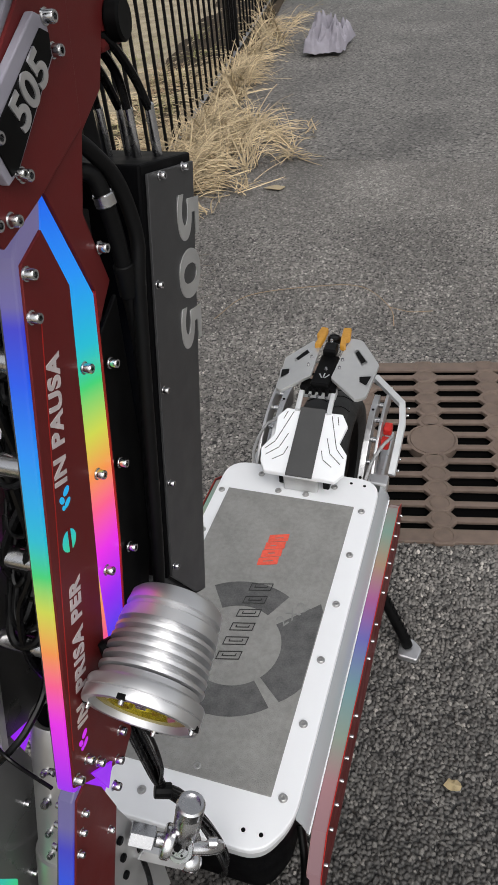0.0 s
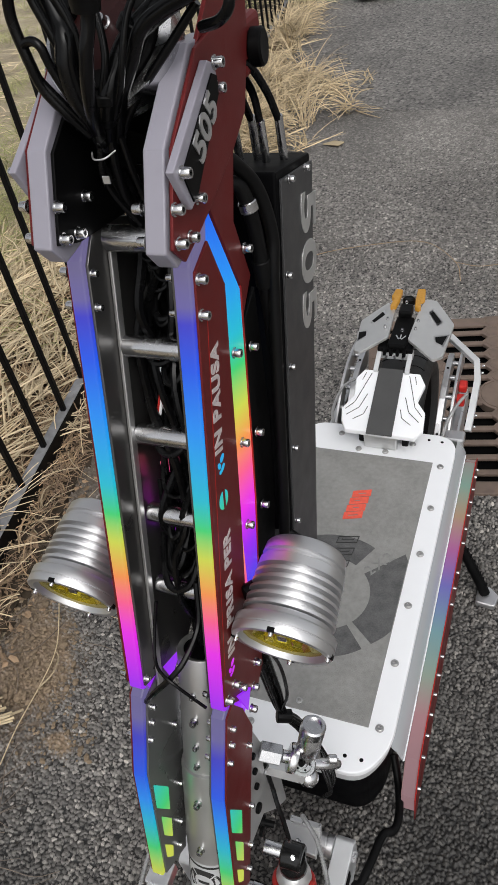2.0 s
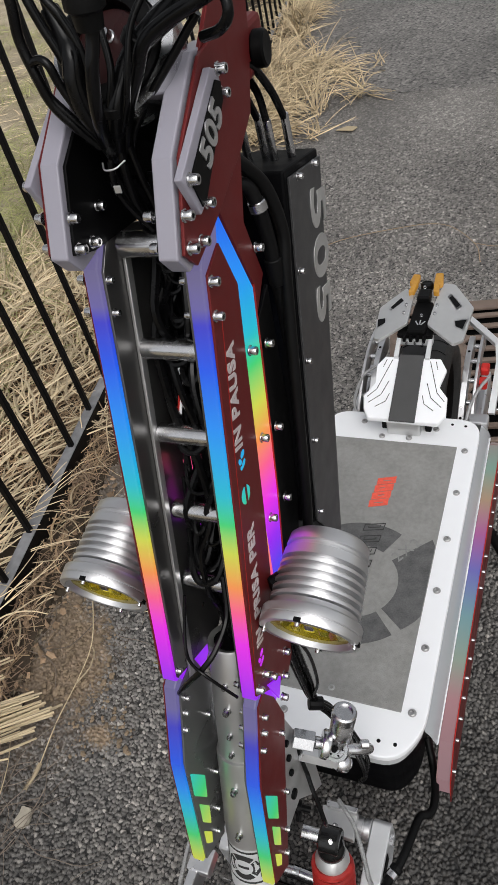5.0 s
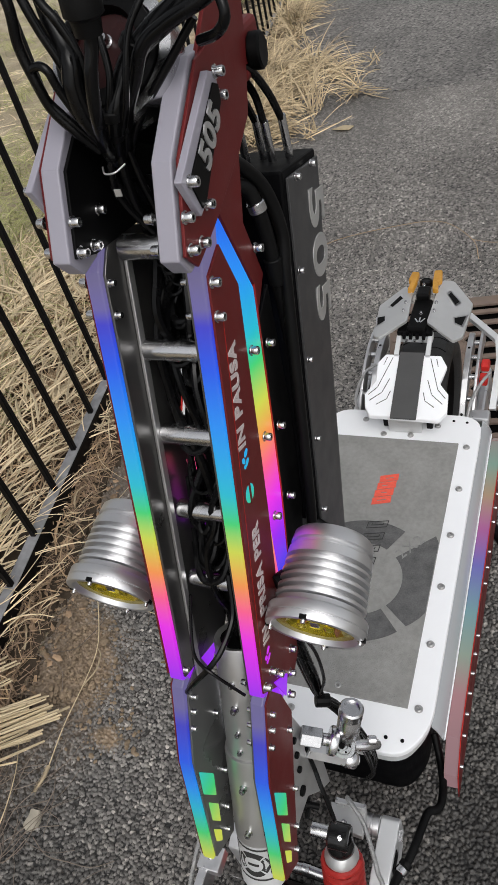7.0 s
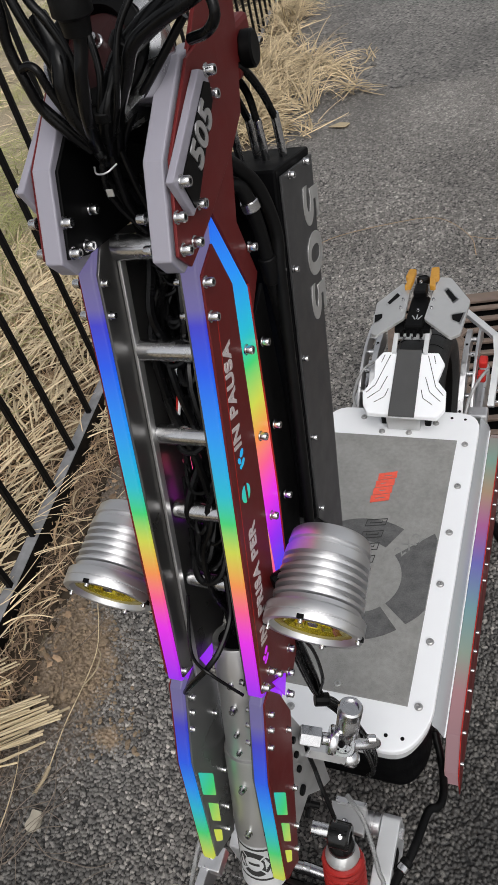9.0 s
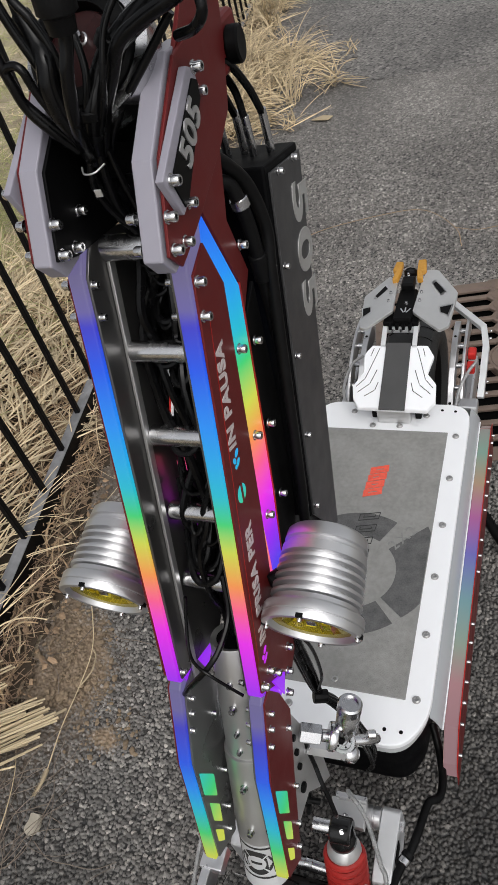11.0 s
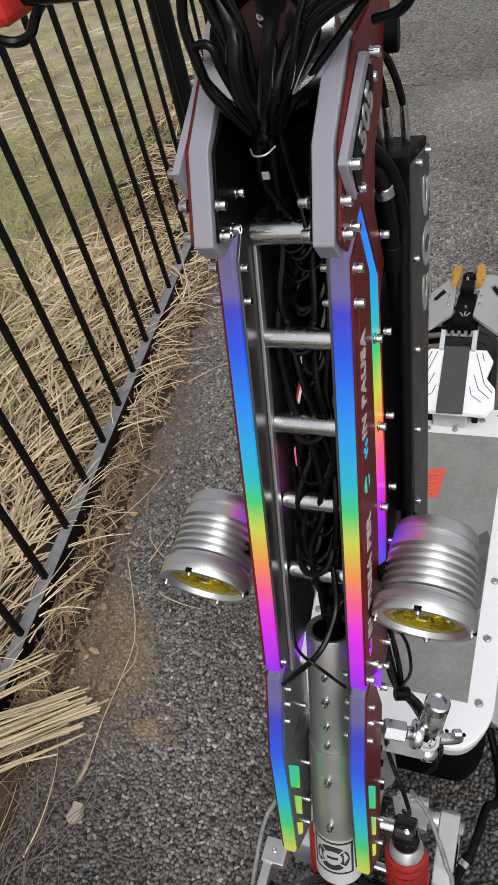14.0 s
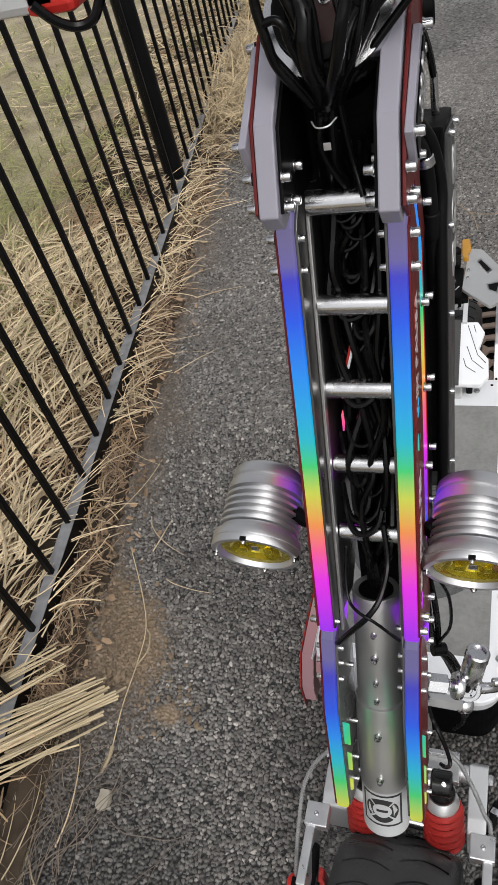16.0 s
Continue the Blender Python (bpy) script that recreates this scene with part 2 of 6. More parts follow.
def asphalt_mat(name, near):
    """Worn stones in a dark binder. The near sheet has real stones and carries each stone's tone and height."""
    m = bpy.data.materials.new(name)
    m.use_nodes = True
    t = m.node_tree
    b = t.nodes["Principled BSDF"]
    tc = t.nodes.new("ShaderNodeTexCoord")
    n1, n2 = t.nodes.new("ShaderNodeTexNoise"), t.nodes.new("ShaderNodeTexNoise")
    n1.inputs["Scale"].default_value, n1.inputs["Detail"].default_value = 2.2, 9
    n2.inputs["Scale"].default_value, n2.inputs["Detail"].default_value = 650, 4
    for n in (n1, n2):
        t.links.new(tc.outputs["Object"], n.inputs["Vector"])
    ramp, top = t.nodes.new("ShaderNodeValToRGB"), t.nodes.new("ShaderNodeMapRange")
    e = ramp.color_ramp.elements
    e[0].position, e[0].color = 0.0, (0.050, 0.047, 0.044, 1)
    e[1].position, e[1].color = 1.0, (0.29, 0.27, 0.245, 1)
    e.new(0.6).color = (0.104, 0.098, 0.091, 1)
    e.new(0.93).color = (0.165, 0.156, 0.143, 1)
    if near:
        tone, high = t.nodes.new("ShaderNodeAttribute"), t.nodes.new("ShaderNodeAttribute")
        tone.attribute_name, high.attribute_name = "tone", "high"
        t.links.new(tone.outputs["Fac"], ramp.inputs[0])
        t.links.new(high.outputs["Fac"], top.inputs["Value"])
        top.inputs["From Min"].default_value, top.inputs["From Max"].default_value = 0.24, 0.40
    else:
        v1 = t.nodes.new("ShaderNodeTexVoronoi")
        v1.inputs["Scale"].default_value = 75
        half = t.nodes.new("ShaderNodeMapRange")
        half.inputs["To Min"].default_value, half.inputs["To Max"].default_value = 0.05, 0.97
        t.links.new(tc.outputs["Object"], v1.inputs["Vector"])
        t.links.new(v1.outputs["Color"], half.inputs["Value"])
        t.links.new(half.outputs[0], ramp.inputs[0])
        t.links.new(v1.outputs["Distance"], top.inputs["Value"])
        top.inputs["From Min"].default_value, top.inputs["From Max"].default_value = 0.95, 0.5
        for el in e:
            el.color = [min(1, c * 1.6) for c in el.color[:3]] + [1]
    wear = t.nodes.new("ShaderNodeMapRange")
    wear.inputs["From Min"].default_value, wear.inputs["From Max"].default_value = 0.3, 0.7
    wear.inputs["To Min"].default_value, wear.inputs["To Max"].default_value = 0.75, 1.25
    t.links.new(n1.outputs["Fac"], wear.inputs["Value"])
    fine = t.nodes.new("ShaderNodeMapRange")
    fine.inputs["From Min"].default_value, fine.inputs["From Max"].default_value = 0.3, 0.7
    fine.inputs["To Min"].default_value, fine.inputs["To Max"].default_value = 0.7, 1.3
    t.links.new(n2.outputs["Fac"], fine.inputs["Value"])
    mixs = t.nodes.new("ShaderNodeMix")
    mixs.data_type = "RGBA"
    mixs.inputs[6].default_value = (0.009, 0.0088, 0.0085, 1)
    t.links.new(top.outputs[0], mixs.inputs[0]), t.links.new(ramp.outputs[0], mixs.inputs[7])
    last = mixs.outputs[2]
    for f in (wear, fine):
        mm = t.nodes.new("ShaderNodeMix")
        mm.data_type, mm.blend_type = "RGBA", "MULTIPLY"
        mm.inputs[0].default_value = 1
        t.links.new(last, mm.inputs[6]), t.links.new(f.outputs[0], mm.inputs[7])
        last = mm.outputs[2]
    if near:
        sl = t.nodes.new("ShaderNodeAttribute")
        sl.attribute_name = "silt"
        # brightness gain by position, set in stone_path
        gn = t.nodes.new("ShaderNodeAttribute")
        gn.attribute_name = "path_gain"
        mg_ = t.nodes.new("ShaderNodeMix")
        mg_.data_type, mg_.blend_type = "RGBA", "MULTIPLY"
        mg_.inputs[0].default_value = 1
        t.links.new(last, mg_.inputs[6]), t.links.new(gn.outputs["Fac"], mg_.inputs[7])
        ds = t.nodes.new("ShaderNodeAttribute")
        ds.attribute_name = "dust"
        md = t.nodes.new("ShaderNodeMix")
        md.data_type = "RGBA"
        md.inputs[7].default_value = (0.31, 0.225, 0.145, 1)
        t.links.new(ds.outputs["Fac"], md.inputs[0]), t.links.new(mg_.outputs[2], md.inputs[6])
        last = md.outputs[2]
        ms = t.nodes.new("ShaderNodeMix")
        ms.data_type = "RGBA"
        ms.inputs[7].default_value = (0.135, 0.100, 0.070, 1)
        pw = t.nodes.new("ShaderNodeMath")
        pw.operation = "MULTIPLY"
        pw.inputs[1].default_value = 0.72
        t.links.new(sl.outputs["Fac"], pw.inputs[0]), t.links.new(pw.outputs[0], ms.inputs[0])
        t.links.new(last, ms.inputs[6])
        last = ms.outputs[2]
    t.links.new(last, b.inputs["Base Color"])
    b.inputs["Roughness"].default_value = 0.6
    return m


def soil_mat():
    m = bpy.data.materials.new("soil_and_thatch")
    m.use_nodes = True
    t = m.node_tree
    b = t.nodes["Principled BSDF"]
    tc = t.nodes.new("ShaderNodeTexCoord")
    n1, n2 = t.nodes.new("ShaderNodeTexNoise"), t.nodes.new("ShaderNodeTexNoise")
    n1.inputs["Scale"].default_value, n1.inputs["Detail"].default_value = 5, 8
    n2.inputs["Scale"].default_value, n2.inputs["Detail"].default_value = 120, 6
    ramp = t.nodes.new("ShaderNodeValToRGB")
    e = ramp.color_ramp.elements
    e[0].position, e[0].color = 0.3, (0.12, 0.097, 0.066, 1)
    e[1].position, e[1].color = 0.7, (0.56, 0.48, 0.34, 1)
    e.new(0.5).color = (0.36, 0.30, 0.205, 1)
    t.links.new(tc.outputs["Object"], n1.inputs["Vector"]), t.links.new(tc.outputs["Object"], n2.inputs["Vector"])
    mx = t.nodes.new("ShaderNodeMath")
    mx.operation = "MULTIPLY_ADD"
    mx.inputs[1].default_value = 0.5
    half = t.nodes.new("ShaderNodeMath")
    half.operation = "MULTIPLY"
    half.inputs[1].default_value = 0.5
    t.links.new(n2.outputs["Fac"], half.inputs[0])
    t.links.new(n1.outputs["Fac"], mx.inputs[0]), t.links.new(half.outputs[0], mx.inputs[2])
    t.links.new(mx.outputs[0], ramp.inputs[0])
    t.links.new(ramp.outputs[0], b.inputs["Base Color"])
    b.inputs["Roughness"].default_value = 0.9
    bp = t.nodes.new("ShaderNodeBump")
    bp.inputs["Strength"].default_value, bp.inputs["Distance"].default_value = 0.9, 0.01
    t.links.new(n2.outputs["Fac"], bp.inputs["Height"])
    t.links.new(bp.outputs[0], b.inputs["Normal"])
    return m


M_ASPHALT, M_STONES, M_SOIL = asphalt_mat("asphalt_far", False), asphalt_mat("coarse_asphalt", True), soil_mat()


# ---- mesh helpers ----
def put(name, bm, material, parent=None, label="", smooth=False):
    me = bpy.data.meshes.new(name)
    bmesh.ops.recalc_face_normals(bm, faces=bm.faces)
    bm.to_mesh(me)
    bm.free()
    me.materials.append(material)
    if smooth:
        me.shade_smooth()
        me.set_sharp_from_angle(angle=radians(38))
    ob = new(name, me)
    if parent:
        ob.parent = parent
        if parent.type == "EMPTY":
            ob.matrix_parent_inverse = Matrix.Translation(-parent.location)
    if label:
        tagged(ob, label)
    return ob


part = put


def base(name, at, label, category, group=""):
    e = new(name)
    e.location, e.empty_display_size = at, 0.1
    return tagged(e, label, category, group)


def bevel(bm, w, seg=2, limit=35):
    edges = [e for e in bm.edges if len(e.link_faces) == 2 and e.calc_face_angle(0) > radians(limit)]
    if w > 0 and edges:
        bmesh.ops.bevel(bm, geom=edges, offset=w, segments=seg, profile=0.5, affect="EDGES", clamp_overlap=True)
    return bm


def box(x0, x1, y0, y1, z0, z1, w=0.002, m=None, bm=None):
    b = bmesh.new()
    bmesh.ops.create_cube(b, size=1)
    for v in b.verts:
        v.co = Vector(((x0 + x1) / 2 + v.co.x * (x1 - x0), (y0 + y1) / 2 + v.co.y * (y1 - y0), (z0 + z1) / 2 + v.co.z * (z1 - z0)))
    bevel(b, w)
    if m:
        b.transform(m)
    return merge(bm, b)


def merge(bm, b):
    if bm is None:
        return b
    me = bpy.data.meshes.new("tmp")
    b.to_mesh(me)
    b.free()
    bm.from_mesh(me)
    bpy.data.meshes.remove(me)
    return bm


def prism(poly, a, b2, axis="x", w=0.0012, seg=2, bm=None, holes=()):
    """A plate: a polygon in the other two axes, extruded along an axis from a to b2."""
    b = bmesh.new()
    put_at = {"x": lambda u, v, k: (k, u, v), "y": lambda u, v, k: (u, k, v), "z": lambda u, v, k: (u, v, k)}[axis]
    vs = [b.verts.new(put_at(u, v, a)) for u, v in poly]
    f = b.faces.new(vs)
    r = bmesh.ops.extrude_face_region(b, geom=[f])
    d = Vector(put_at(0, 0, b2 - a))
    for v in (g for g in r["geom"] if isinstance(g, bmesh.types.BMVert)):
        v.co += d
    bmesh.ops.recalc_face_normals(b, faces=b.faces)
    bevel(b, w, seg, 50)
    return merge(bm, b)


def rounded(poly, radius, n=4):
    """The polygon with its corners rounded."""
    out = []
    for i, p in enumerate(poly):
        p, q, s = Vector(p), Vector(poly[i - 1]), Vector(poly[(i + 1) % len(poly)])
        r = min(radius, (q - p).length * 0.45, (s - p).length * 0.45)
        a, c = p + (q - p).normalized() * r, p + (s - p).normalized() * r
        for k in range(n + 1):
            u = k / n
            out.append(tuple((1 - u) ** 2 * a + 2 * u * (1 - u) * p + u * u * c))
    return out


def lathe(profile, origin, axis, seg=28, bm=None):
    """Rings of (distance along the axis, radius) turned round an axis from an origin."""
    b = bmesh.new()
    ax = Vector(axis).normalized()
    side = ax.orthogonal().normalized()
    up = ax.cross(side)
    o = Vector(origin)
    rings = []
    for d, r in profile:
        if r < 1e-6:
            rings.append([b.verts.new(o + ax * d)])
        else:
            rings.append([b.verts.new(o + ax * d + (side * math.cos(k * math.tau / seg) + up * math.sin(k * math.tau / seg)) * r) for k in range(seg)])
    for p, q in zip(rings, rings[1:]):
        if len(p) == 1 and len(q) == 1:
            continue
        for k in range(seg):
            l = (k + 1) % seg
            if len(p) == 1:
                b.faces.new((p[0], q[k], q[l]))
            elif len(q) == 1:
                b.faces.new((p[k], p[l], q[0]))
            else:
                b.faces.new((p[k], p[l], q[l], q[k]))
    return merge(bm, b)


def rod(p, q, r, seg=16, bm=None, w=0.0008):
    p, q = Vector(p), Vector(q)
    l = (q - p).length
    return lathe([(0, 0), (0, r - w), (w, r), (l - w, r), (l, r - w), (l, 0)], p, q - p, seg, bm)


def spline(pts, n=8):
    pts = [Vector(p) for p in pts]
    ext = [pts[0] * 2 - pts[1], *pts, pts[-1] * 2 - pts[-2]]
    out = []
    for i in range(1, len(ext) - 2):
        a, b, c, d = ext[i - 1:i + 3]
        for k in range(n):
            u = k / n
            out.append(0.5 * (2 * b + (c - a) * u + (2 * a - 5 * b + 4 * c - d) * u * u + (3 * b - a - 3 * c + d) * u ** 3))
    return [*out, pts[-1]]


def tube(pts, r, seg=8, n=8, bm=None, taper=1.0):
    """A hose, cable or stalk along a smooth line."""
    b = bmesh.new()
    line = spline(pts, n) if n > 1 else [Vector(p) for p in pts]
    side = None
    rings = []
    for i, p in enumerate(line):
        d = (line[min(i + 1, len(line) - 1)] - line[max(i - 1, 0)]).normalized()
        side = d.orthogonal().normalized() if side is None else (side - d * side.dot(d)).normalized()
        up = d.cross(side)
        rr = r * (1 + (taper - 1) * i / (len(line) - 1))
        rings.append([b.verts.new(p + (side * math.cos(k * math.tau / seg) + up * math.sin(k * math.tau / seg)) * rr) for k in range(seg)])
    for p, q in zip(rings, rings[1:]):
        for k in range(seg):
            b.faces.new((p[k], p[(k + 1) % seg], q[(k + 1) % seg], q[k]))
    b.faces.new(rings[0][::-1]), b.faces.new(rings[-1])
    return merge(bm, b)


def bolt_mesh(name, r, h, material):
    """A socket-head bolt: a round head with a hexagonal recess."""
    b = lathe([(0, r * 1.25), (h * 0.12, r * 1.25), (h * 0.12, r), (h * 0.85, r), (h, r * 0.86), (h, r * 0.5)], (0, 0, 0), (0, 0, 1), 14)
    lathe([(h, r * 0.5), (h * 0.45, r * 0.46), (h * 0.45, 0)], (0, 0, 0), (0, 0, 1), 6, b)
    bmesh.ops.recalc_face_normals(b, faces=b.faces)
    me = bpy.data.meshes.new(name)
    b.to_mesh(me)
    b.free()
    me.materials.append(material)
    me.shade_smooth()
    me.set_sharp_from_angle(angle=radians(35))
    return me


BOLT = bolt_mesh("bolt", 0.0034, 0.0062, M_STEEL)
BOLT_S = bolt_mesh("bolt_small", 0.0026, 0.0046, M_STEEL)
BOLT_T = bolt_mesh("bolt_tiny", 0.0019, 0.0034, M_STEEL)
BOLT_FLAT = bolt_mesh("deck_bolt", 0.0050, 0.0034, M_TUBE)


def bolt(parent, at, way, mesh=None, turn=0.0):
    ob = new("bolt", mesh or BOLT)
    m = Matrix.Translation(at) @ Vector(way).to_track_quat("Z", "Y").to_matrix().to_4x4() @ Matrix.Rotation(turn, 4, "Z")
    ob.parent = parent
    ob.matrix_basis = m
    if parent.type == "EMPTY":
        ob.matrix_parent_inverse = Matrix.Translation(-parent.location)
    return ob


def words(name, text, size, material, parent, at, along, up, depth=0.0008, label="", spread=1.0, bold=0.0, wide=1.0):
    """Raised lettering in the built-in font, centred at a point, reading along one way with its tops towards another."""
    cu = bpy.data.curves.new(name, "FONT")
    cu.body, cu.size, cu.extrude, cu.align_x, cu.align_y = text, size, depth, "CENTER", "CENTER"
    cu.space_character, cu.offset = spread, bold
    tmp = new("tmp", cu)
    bpy.context.view_layer.update()
    me = bpy.data.meshes.new_from_object(tmp.evaluated_get(bpy.context.evaluated_depsgraph_get()))
    bpy.data.objects.remove(tmp)
    x = Vector(along).normalized()
    z = x.cross(Vector(up)).normalized()
    y = z.cross(x)
    m = Matrix((x, y, z)).transposed().to_4x4()
    m.translation = at
    me.transform(m @ Matrix.Diagonal((wide, 1, 1, 1)))
    me.materials.clear()
    me.materials.append(material)
    ob = new(name, me)
    ob.parent = parent
    if parent.type == "EMPTY":
        ob.matrix_parent_inverse = Matrix.Translation(-parent.location)
    if label:
        tagged(ob, label)
    return ob


# ---- ground, fence line and verge ----
FX = lambda y: -0.848 - 0.158 * (y - 0.518)          # the fence's foot
EDGE = lambda y: FX(y) + 0.06                        # where the path's asphalt ends


def strip_mesh(x_of_a, x_of_b, ys, nx, height):
    b = bmesh.new()
    grid = []
    for y in ys:
        row = []
        for i in range(nx + 1):
            x = x_of_a(y) + (x_of_b(y) - x_of_a(y)) * i / nx
            row.append(b.verts.new((x, y, height(x, y))))
        grid.append(row)
    for r, s in zip(grid, grid[1:]):
        for i in range(nx):
            b.faces.new((r[i], r[i + 1], s[i + 1], s[i]))
    return b


# one sheet to the horizon
gb = bmesh.new()
bmesh.ops.create_grid(gb, x_segments=2, y_segments=2, size=400)
for v in gb.verts:
    v.co.z = -0.03
tagged(put("ground", gb, M_SOIL), "bare soil and dry thatch beyond the fence", "ground", kind="structure")
ys = [-3 + 0.06 * i for i in range(200)]
# soil strip darker than the verge: shade between the straws is in its colour
thatch = strip_mesh(lambda y: EDGE(y) - 0.60 + 0.12 * noise.noise((0, y * 2.5, 7)), lambda y: EDGE(y) + 0.03, ys, 24, lambda x, y: 0.010 + 0.012 * noise.noise((x * 3, y * 3, 0)) + 0.010 * noise.noise((x * 14, y * 14, 3)) - 0.010 * (x < EDGE(y) - 0.5))
tagged(put("verge", thatch, M_SHADESOIL, smooth=True), "dark soil and thatch by the fence, deepened for the shade between the straws", "ground", kind="structure")
soil = strip_mesh(lambda y: EDGE(y) - 4.5, lambda y: EDGE(y) + 0.03, ys, 60, lambda x, y: 0.012 * noise.noise((x * 3, y * 3, 0)) + 0.006 * noise.noise((x * 14, y * 14, 3)) - 0.002)
tagged(put("verge", soil, M_SOIL, smooth=True), "verge of soil and flattened dry grass behind the fence", "ground", kind="structure")


def stone_field(px, py, cell, seed):
    """Height and tone of angular stones on a jittered grid: facets between each stone and its neighbours."""
    r = np.random.RandomState(seed)
    n = 256
    jx, jy, tone, lift = r.rand(n, n), r.rand(n, n), r.rand(n, n), r.uniform(0.45, 1.0, (n, n))
    sx, sy = r.uniform(-0.6, 0.6, (n, n)), r.uniform(-0.6, 0.6, (n, n))
    turn, long_ = r.uniform(0, math.pi, (n, n)), r.uniform(0.74, 1.35, (n, n))
    ca, sa = np.cos(turn), np.sin(turn)
    u, v = px / cell, py / cell
    iu, iv = np.floor(u).astype(int), np.floor(v).astype(int)
    best, second = np.full(px.shape, 9.0), np.full(px.shape, 9.0)
    out_t, out_l, slope = np.zeros(px.shape), np.zeros(px.shape), np.zeros(px.shape)
    for di in (-1, 0, 1):
        for dj in (-1, 0, 1):
            a, b = (iu + di) % n, (iv + dj) % n
            ex, ey = u - (iu + di + jx[a, b]), v - (iv + dj + jy[a, b])
            fx_, fy_ = (ex * ca[a, b] + ey * sa[a, b]) * long_[a, b], (ey * ca[a, b] - ex * sa[a, b]) / long_[a, b]
            d = 0.55 * np.sqrt(fx_ ** 2 + fy_ ** 2) + 0.45 * np.maximum(np.abs(fx_), np.abs(fy_))
            hit = d < best
            second = np.where(hit, best, np.minimum(second, d))
            best, out_t, out_l = np.where(hit, d, best), np.where(hit, tone[a, b], out_t), np.where(hit, lift[a, b], out_l)
            slope = np.where(hit, ex * sx[a, b] + ey * sy[a, b], slope)
    h = np.clip((second - best) * 2.6, 0, 1) ** 0.75 * np.clip(out_l + 1.5 * slope, 0.18, 1.2)
    return h, out_t


def stone_path(x0, x1, y0, y1, st, deep, fade0):
    xs, ys_ = np.arange(x0, x1 + st / 2, st), np.arange(y0, y1 + st / 2, st)
    gx, gy = np.meshgrid(xs, ys_)
    h1, t1 = stone_field(gx + 7, gy + 7, 0.0078, 1)
    h2, t2 = stone_field(gx + 3, gy + 9, 0.0055, 2)
    big = h1 >= h2 * 0.34
    h, tone = np.maximum(h1, h2 * 0.34), np.where(big, t1, t2 * 0.5)
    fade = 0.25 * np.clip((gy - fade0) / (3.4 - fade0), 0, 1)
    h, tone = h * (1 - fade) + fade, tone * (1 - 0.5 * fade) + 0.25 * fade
    # area under the scooter and to its right where the stone colour is darkened
    scooter_dark = np.clip((gx + 0.06) / 0.25, 0, 1) * np.clip((0.5 - gx) / 0.10, 0, 1) * np.clip((1.0 - gy) / 0.7, 0, 1)
    # gain on the stone colour: lighter further along, darker near left and by the scooter
    path_gain = (1.38 + 0.20 * np.exp(-((gx + 0.28) / 0.17) ** 2) + 0.40 * np.clip((gy + 0.15) / 0.6, 0, 1) - 0.62 * np.clip((0.26 - gy) / 0.25, 0, 1) * np.clip((-0.25 - gx) / 0.2, 0, 1) - 1.22 * scooter_dark) * (1 - 0.42 * fade)
    dust = sum(k * np.exp(-((gx - a) / sa) ** 2 - ((gy - b) / sb) ** 2) for a, b, sa, sb, k in ((-0.498, 0.250, 0.030, 0.022, 1.2), (-0.60, 0.35, 0.06, 0.07, 1.0), (-0.64, 0.44, 0.06, 0.06, 1.1), (-0.70, 0.32, 0.08, 0.08, 1.0), (-0.72, 0.50, 0.05, 0.07, 0.9)))
    dust = np.clip(dust * 1.5 - 0.70 * h1 - 0.1 + 0.2 * np.sin(gx * 95 + 3 * np.sin(gy * 60)), 0, 0.9)
    wob = np.sin(gx * 5.1 + 1.3) * np.sin(gy * 4.3) * 0.001
    edge = -0.848 - 0.158 * (gy - 0.518) + 0.055 + 0.02 * np.sin(gy * 9) + 0.012 * np.sin(gy * 31)
    silt = np.clip(1 - (gx - edge) / (0.18 + 0.13 * np.exp(-((gy - 0.42) / 0.2) ** 2) + 0.06 * np.sin(gy * 7.3) + 0.03 * np.sin(gx * 40 + gy * 23)), 0, 1)
    silt = silt * (0.25 + 0.75 * np.clip((gy - 0.05) / 0.2, 0, 1))
    h3, t3 = stone_field(gx + 1, gy + 2, 0.013, 3)
    h = np.maximum(h, silt * (0.20 + 0.35 * h2 + 0.65 * h3 * t3))
    silt = np.clip((silt * 1.9 - 0.85 * h1) * (0.62 + 0.55 * t3), 0, 1)
    z = (h - 1.0) * deep + wob
    nx, ny = len(xs), len(ys_)
    co = np.stack([gx, gy, z], -1).reshape(-1, 3)
    idx = np.arange(nx * ny).reshape(ny, nx)
    quads = np.stack([idx[:-1, :-1], idx[:-1, 1:], idx[1:, 1:], idx[1:, :-1]], -1).reshape(-1, 4)
    cx, cy = gx[:-1, :-1].ravel(), gy[:-1, :-1].ravel()
    keep = (cx > edge[:-1, :-1].ravel()) & ~((np.abs((cx - 0.195) * -0.19 + (cy - 1.406) * 0.98) < 0.352) & (np.abs((cx - 0.195) * 0.98 + (cy - 1.406) * 0.19 - 0.085) < 0.42))
    quads = quads[keep]
    me = bpy.data.meshes.new("path")
    me.vertices.add(len(co))
    me.vertices.foreach_set("co", co.ravel())
    me.loops.add(quads.size)
    me.loops.foreach_set("vertex_index", quads.ravel())
    me.polygons.add(len(quads))
    me.polygons.foreach_set("loop_start", np.arange(0, quads.size, 4))
    me.update(calc_edges=True)
    for nm, arr in (("tone", tone), ("high", h), ("silt", silt), ("path_gain", path_gain), ("dust", dust)):
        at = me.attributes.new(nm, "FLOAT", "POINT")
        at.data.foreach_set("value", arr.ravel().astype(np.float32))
    me.materials.append(M_STONES)
    me.shade_smooth()
    return me


